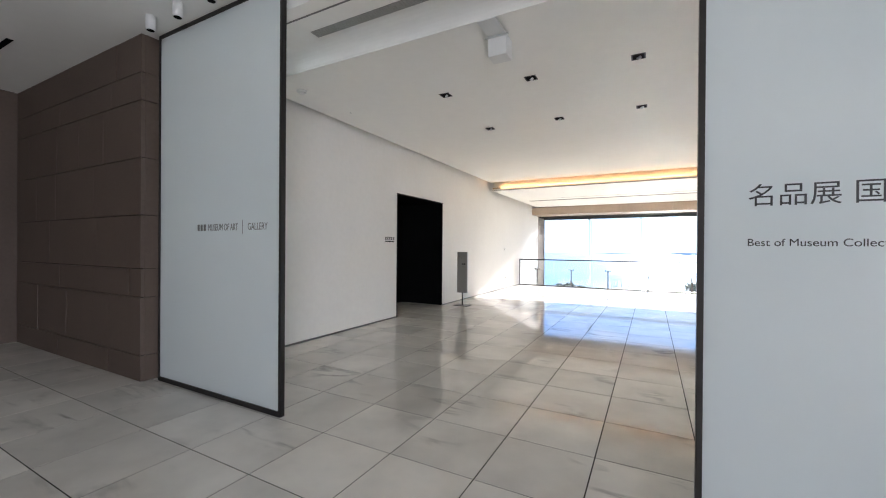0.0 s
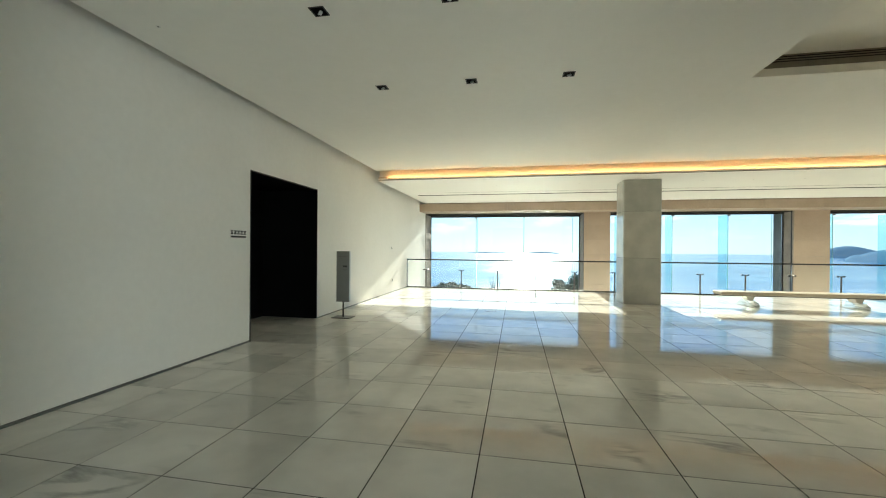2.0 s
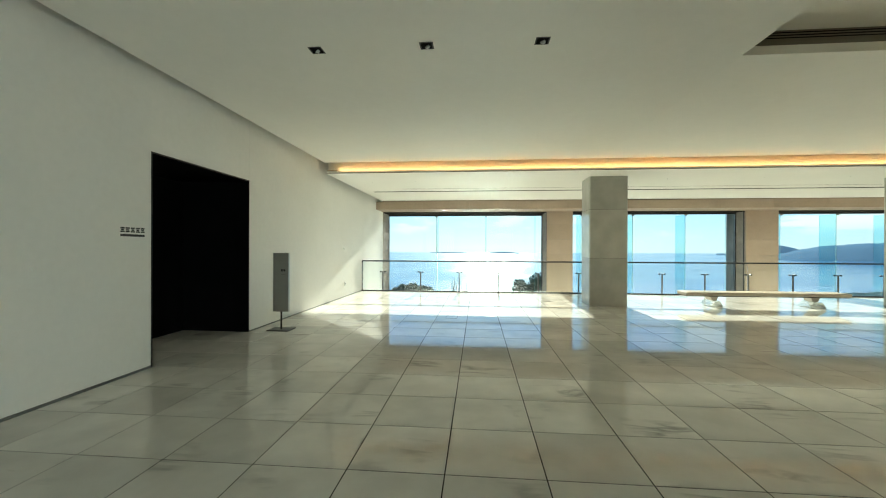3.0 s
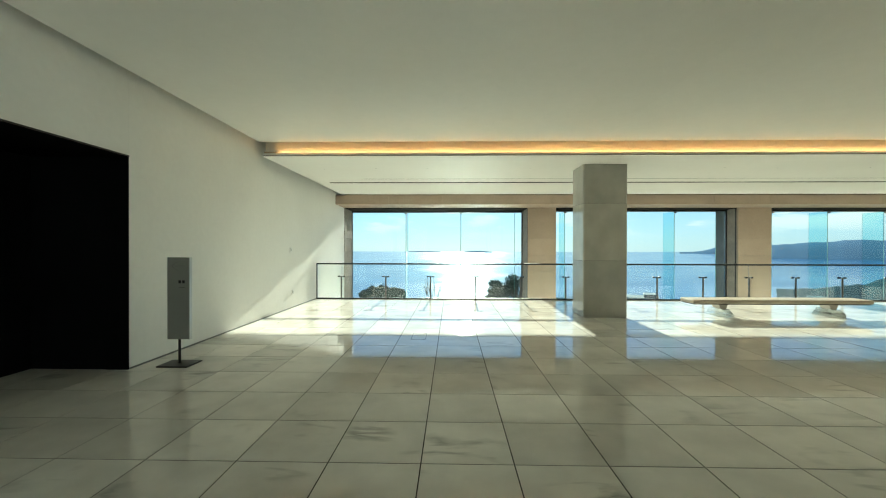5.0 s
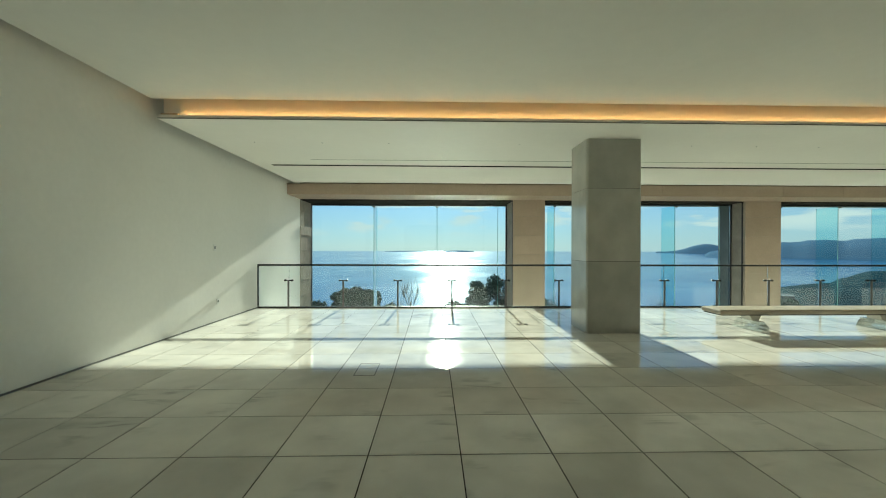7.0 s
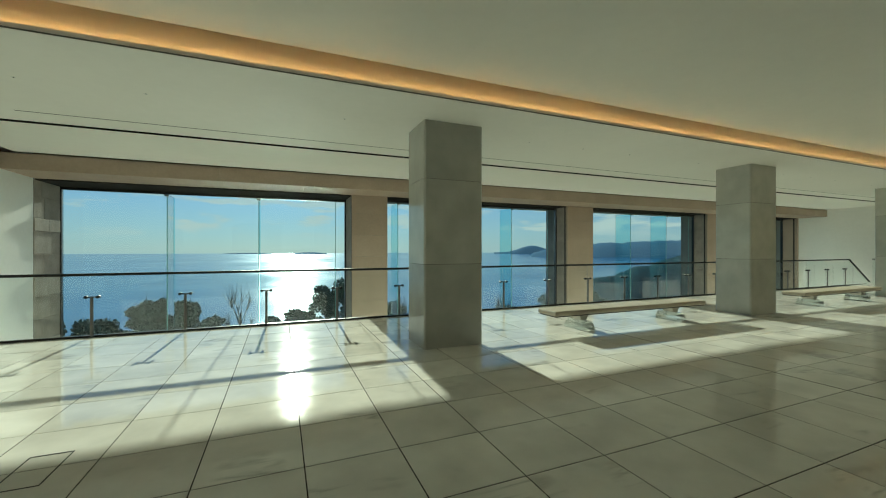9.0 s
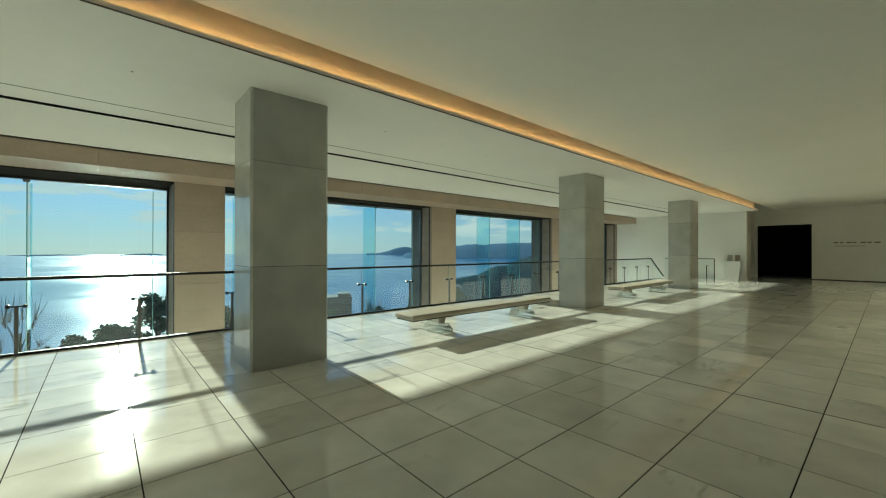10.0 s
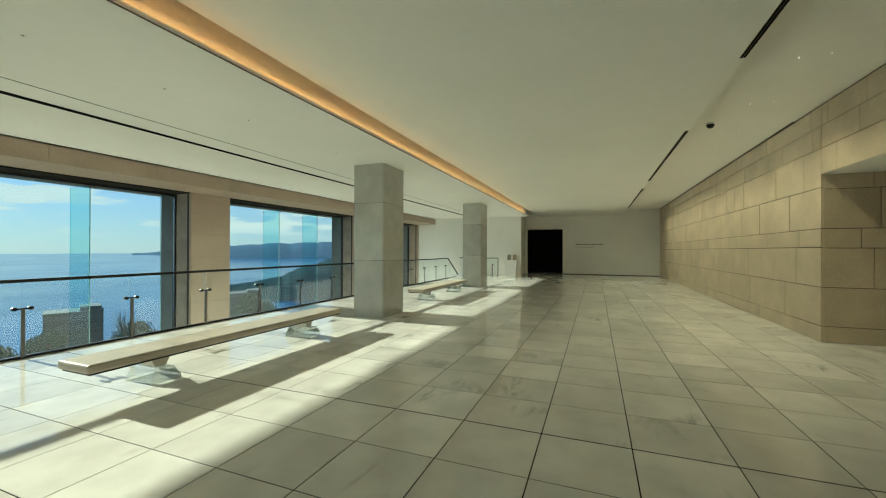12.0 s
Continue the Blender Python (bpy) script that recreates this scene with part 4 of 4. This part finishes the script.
for xx in (-3.91, -2.65, -1.40, 1.08, 4.42, 5.69, 6.93, 9.08, 12.42, 13.69, 14.93, 17.08, 20.4):
    spot_hole(xx, 13.61, SOFF_Z, False)
# pairs beyond 15.72 are added to go with the extra lamps
for xx in (8.86, 10.575, 12.29, 14.005, 15.72, 17.435, 19.15, 20.865, 22.58, 24.295, 26.01):
    for yy in (5.92, 6.25):
        spot_hole(xx, yy, HIGH_Z, True)
spot_hole(-4.38, 4.74, CEIL_Z, False)

sm = thing("smoke_detector", "round white smoke detector on the ceiling", "smoke detector", (-4.38, 3.72, CEIL_Z))
bm = bmesh.new(); tube(bm, (0, 0, -0.022), (0, 0, -0.0005), 0.07, 0.075, 24)
part("base", bm, PLASTIC, sm)
bm = bmesh.new(); tube(bm, (0, 0, -0.05), (0, 0, -0.0222), 0.035, 0.055, 24)
part("head", bm, PLASTIC, sm)

dc = thing("dome_camera", "small dark dome camera on the ceiling", "camera", (11.52, 6.60, HIGH_Z))
bm = bmesh.new(); tube(bm, (0, 0, -0.03), (0, 0, -0.0005), 0.085, n=24)
part("ring", bm, PLASTIC, dc)
bm = bmesh.new()
bmesh.ops.create_uvsphere(bm, u_segments=20, v_segments=10, radius=0.07, matrix=Matrix.Translation((0, 0, -0.035)))
part("dome", bm, RAILM, dc, "glossy dark dome")

for a, b in ((4.9, 7.95), (10.9, 16.5), (18.2, 25.2)):
    gl2 = thing("air_grille", "long dark linear air grille in the ceiling step", "air grille", (0, 0, 0), "linear grilles")
    boxes("frame", FRAME, [(a, b, STEP_Y + 0.003, STEP_Y + 0.011, CEIL_Z - 0.004, CEIL_Z - 0.0005), (a, b, STEP_Y + 0.057, STEP_Y + 0.065, CEIL_Z - 0.004, CEIL_Z - 0.0005)], gl2)
    boxes("slot", BLACK, [(a, b, STEP_Y + 0.011, STEP_Y + 0.057, CEIL_Z - 0.003, CEIL_Z - 0.0005)], gl2)
    boxes("blade", FRAME, [(a, b, STEP_Y + 0.031, STEP_Y + 0.037, CEIL_Z - 0.005, CEIL_Z - 0.0031)], gl2)

eg = thing("entry_grille", "slatted grey ceiling air grille at the entrance", "air grille", (-3.27, 2.84, 3.90))
boxes("backing", INKGREY, [(0, 2.6, 0, 0.12, -0.003, -0.0005)], eg)
for k in range(7):
    boxes("slat", SIGNGREY, [(0, 2.6, 0.004 + 0.017 * k, 0.012 + 0.017 * k, -0.008, -0.0031)], eg)
structure(boxes("trim_entry", INKGREY, [(WX, 5, 2.60, 2.62, 3.8965, 3.8995)]), "thin dark line in the entrance ceiling", "trim")

hb = thing("ceiling_box", "small white box held by a flat arm from the bulkhead", "equipment box", (-1.40, 3.66, 3.545))
boxes("box", PLASTIC, [(-0.10, 0.10, -0.09, 0.09, 0.0, 0.20)], hb, bevel=0.004)
boxes("arm", PLASTIC, [(-0.095, 0.095, -0.40, 0.09, 0.201, 0.213)], hb, bevel=0.002)
boxes("bolt", SIGNEDGE, [(-0.125, 0.125, -0.11, -0.091, 0.186, 0.196)], hb)

for xx in (-4.69, -4.18, -3.62):
    cs = thing("surface_spot", "white cylindrical ceiling spot at the entrance", "spotlight", (xx, 1.97, 4.0), "entrance spots")
    bm = bmesh.new(); tube(bm, (0, 0, -0.15), (0, 0, -0.0005), 0.048, n=20)
    part("body", bm, PLASTIC, cs)
    bm = bmesh.new(); tube(bm, (0, 0, -0.152), (0, 0, -0.1501), 0.036, n=16)
    part("reflector", bm, BLACK, cs)
structure(boxes("ceiling_slot_entry", BLACK, [(-7.6, -6.7, 1.41, 1.47, 3.996, 3.9995)]), "short dark slot in the entrance ceiling", "slot")

hatch = structure(new("floor_hatch"), "small framed access hatch set in the marble floor", "floor hatch")
for r in ((-1.52, -1.51, 10.92, 11.40), (-1.27, -1.26, 10.92, 11.40), (-1.51, -1.27, 10.92, 10.93), (-1.51, -1.27, 11.39, 11.40)):
    boxes("edge", FRAME, [(*r, 0.0004, 0.0025)], hatch)

dk = thing("leaflet_stand", "white flared leaflet counter with brochures on top", "counter", (24.95, 13.25, 0))
bm = bmesh.new()
prism(bm, [(-0.28, 0.0), (0.28, 0.0), (0.36, 0.95), (-0.36, 0.95)], "x", -0.22, 0.22)
part("body", bm, PLASTIC, dk)
boxes("top", PLASTIC, [(-0.25, 0.25, -0.40, 0.40, 0.952, 0.98)], dk, bevel=0.004)
for k, (yy, c) in enumerate(((-0.2, SAND), (0.12, SIGNGREY))):
    lf = thing("leaflet_holder", "small upright holder with printed leaflets", "leaflet holder", (24.95, 13.25 + yy, 0.981), "leaflets on the counter")
    bm = bmesh.new()
    prism(bm, [(-0.05, 0.0), (0.05, 0.0), (0.09, 0.30), (0.06, 0.31)], "y", -0.10, 0.10)
    part("leaflets", bm, c, lf)
nb = thing("notice_panel", "tall pale notice panel beside the black doorway", "notice", (28.3, 13.098, 0))
boxes("board", PLASTIC, [(0.0, 0.35, -0.03, -0.002, 0.5, 1.75)], nb, bevel=0.003)

# ---- floor tiles ----
def tile_mesh(w, d):
    bm = bmesh.new()
    g = 0.0042
    box(bm, g, w - g, g, d - g, -0.012, 0.0)
    me = bpy.data.meshes.new("tile")
    top = [f for f in bm.faces if f.normal.z > 0.5 or all(abs(v.co.z) < 1e-6 for v in f.verts)]
    bmesh.ops.bevel(bm, geom=list({e for f in top for e in f.edges}), offset=0.0012, segments=1, affect="EDGES")
    bm.to_mesh(me); bm.free()
    me.materials.append(MARBLE)
    return me


floor_ob = bpy.data.objects["floor"]
TILE = tile_mesh(T, T)
rest = []
for i in range(-13, 43):
    for j in range(-24, 12):
        x0, y0 = OX + T * i, OY + T * j
        x1, y1 = x0 + T, y0 + T
        hall = y0 > 2.3
        if hall and x0 > EX - 0.01 or (not hall and x0 > 4.9 and not (y0 > 0.2 and 5.8 < x0 < 11.2)):
            continue
        if y0 >= RAIL_Y + 0.05 or (hall and x0 < WX - 0.75 and not (6.2 < y0 < 9.2)) or (hall and x1 < WX - 1.5):
            continue
        full = x0 > WX - 0.02 and y1 < RAIL_Y + 0.06 and x1 < EX
        if full and -3.2 < x0 < 7.4 and -2 < j - (-8) < 12 and len([1 for o in floor_ob.children]) < 300:
            ob = new("tile", TILE)
            ob.location = (x0, y0, 0)
            ob.parent = floor_ob
        else:
            rest.append((max(x0, -9), x1, y0, min(y1, RAIL_Y + 0.058)))
vs, fs = [], []
for a, b, c, d in rest:
    g, k = 0.0042, len(vs)
    if d - c < 0.02:
        continue
    for z in (-0.012, 0.0):
        vs += [(a + g, c + g, z), (b - g, c + g, z), (b - g, d - g, z), (a + g, d - g, z)]
    fs += [(k + 4, k + 5, k + 6, k + 7)] + [(k + q, k + (q + 1) % 4, k + 4 + (q + 1) % 4, k + 4 + q) for q in range(4)]
me = bpy.data.meshes.new("tiles")
me.from_pydata(vs, [], fs)
me.materials.append(MARBLE)
tl = new("tiles", me)
tl.parent = floor_ob
tagged(tl, kind="stuff")
structure(boxes("floor_joint", JOINT, [(5.856, 5.864, 5.2, RAIL_Y, 0.0005, 0.002)]), "dark expansion joint in the marble floor", "joint")
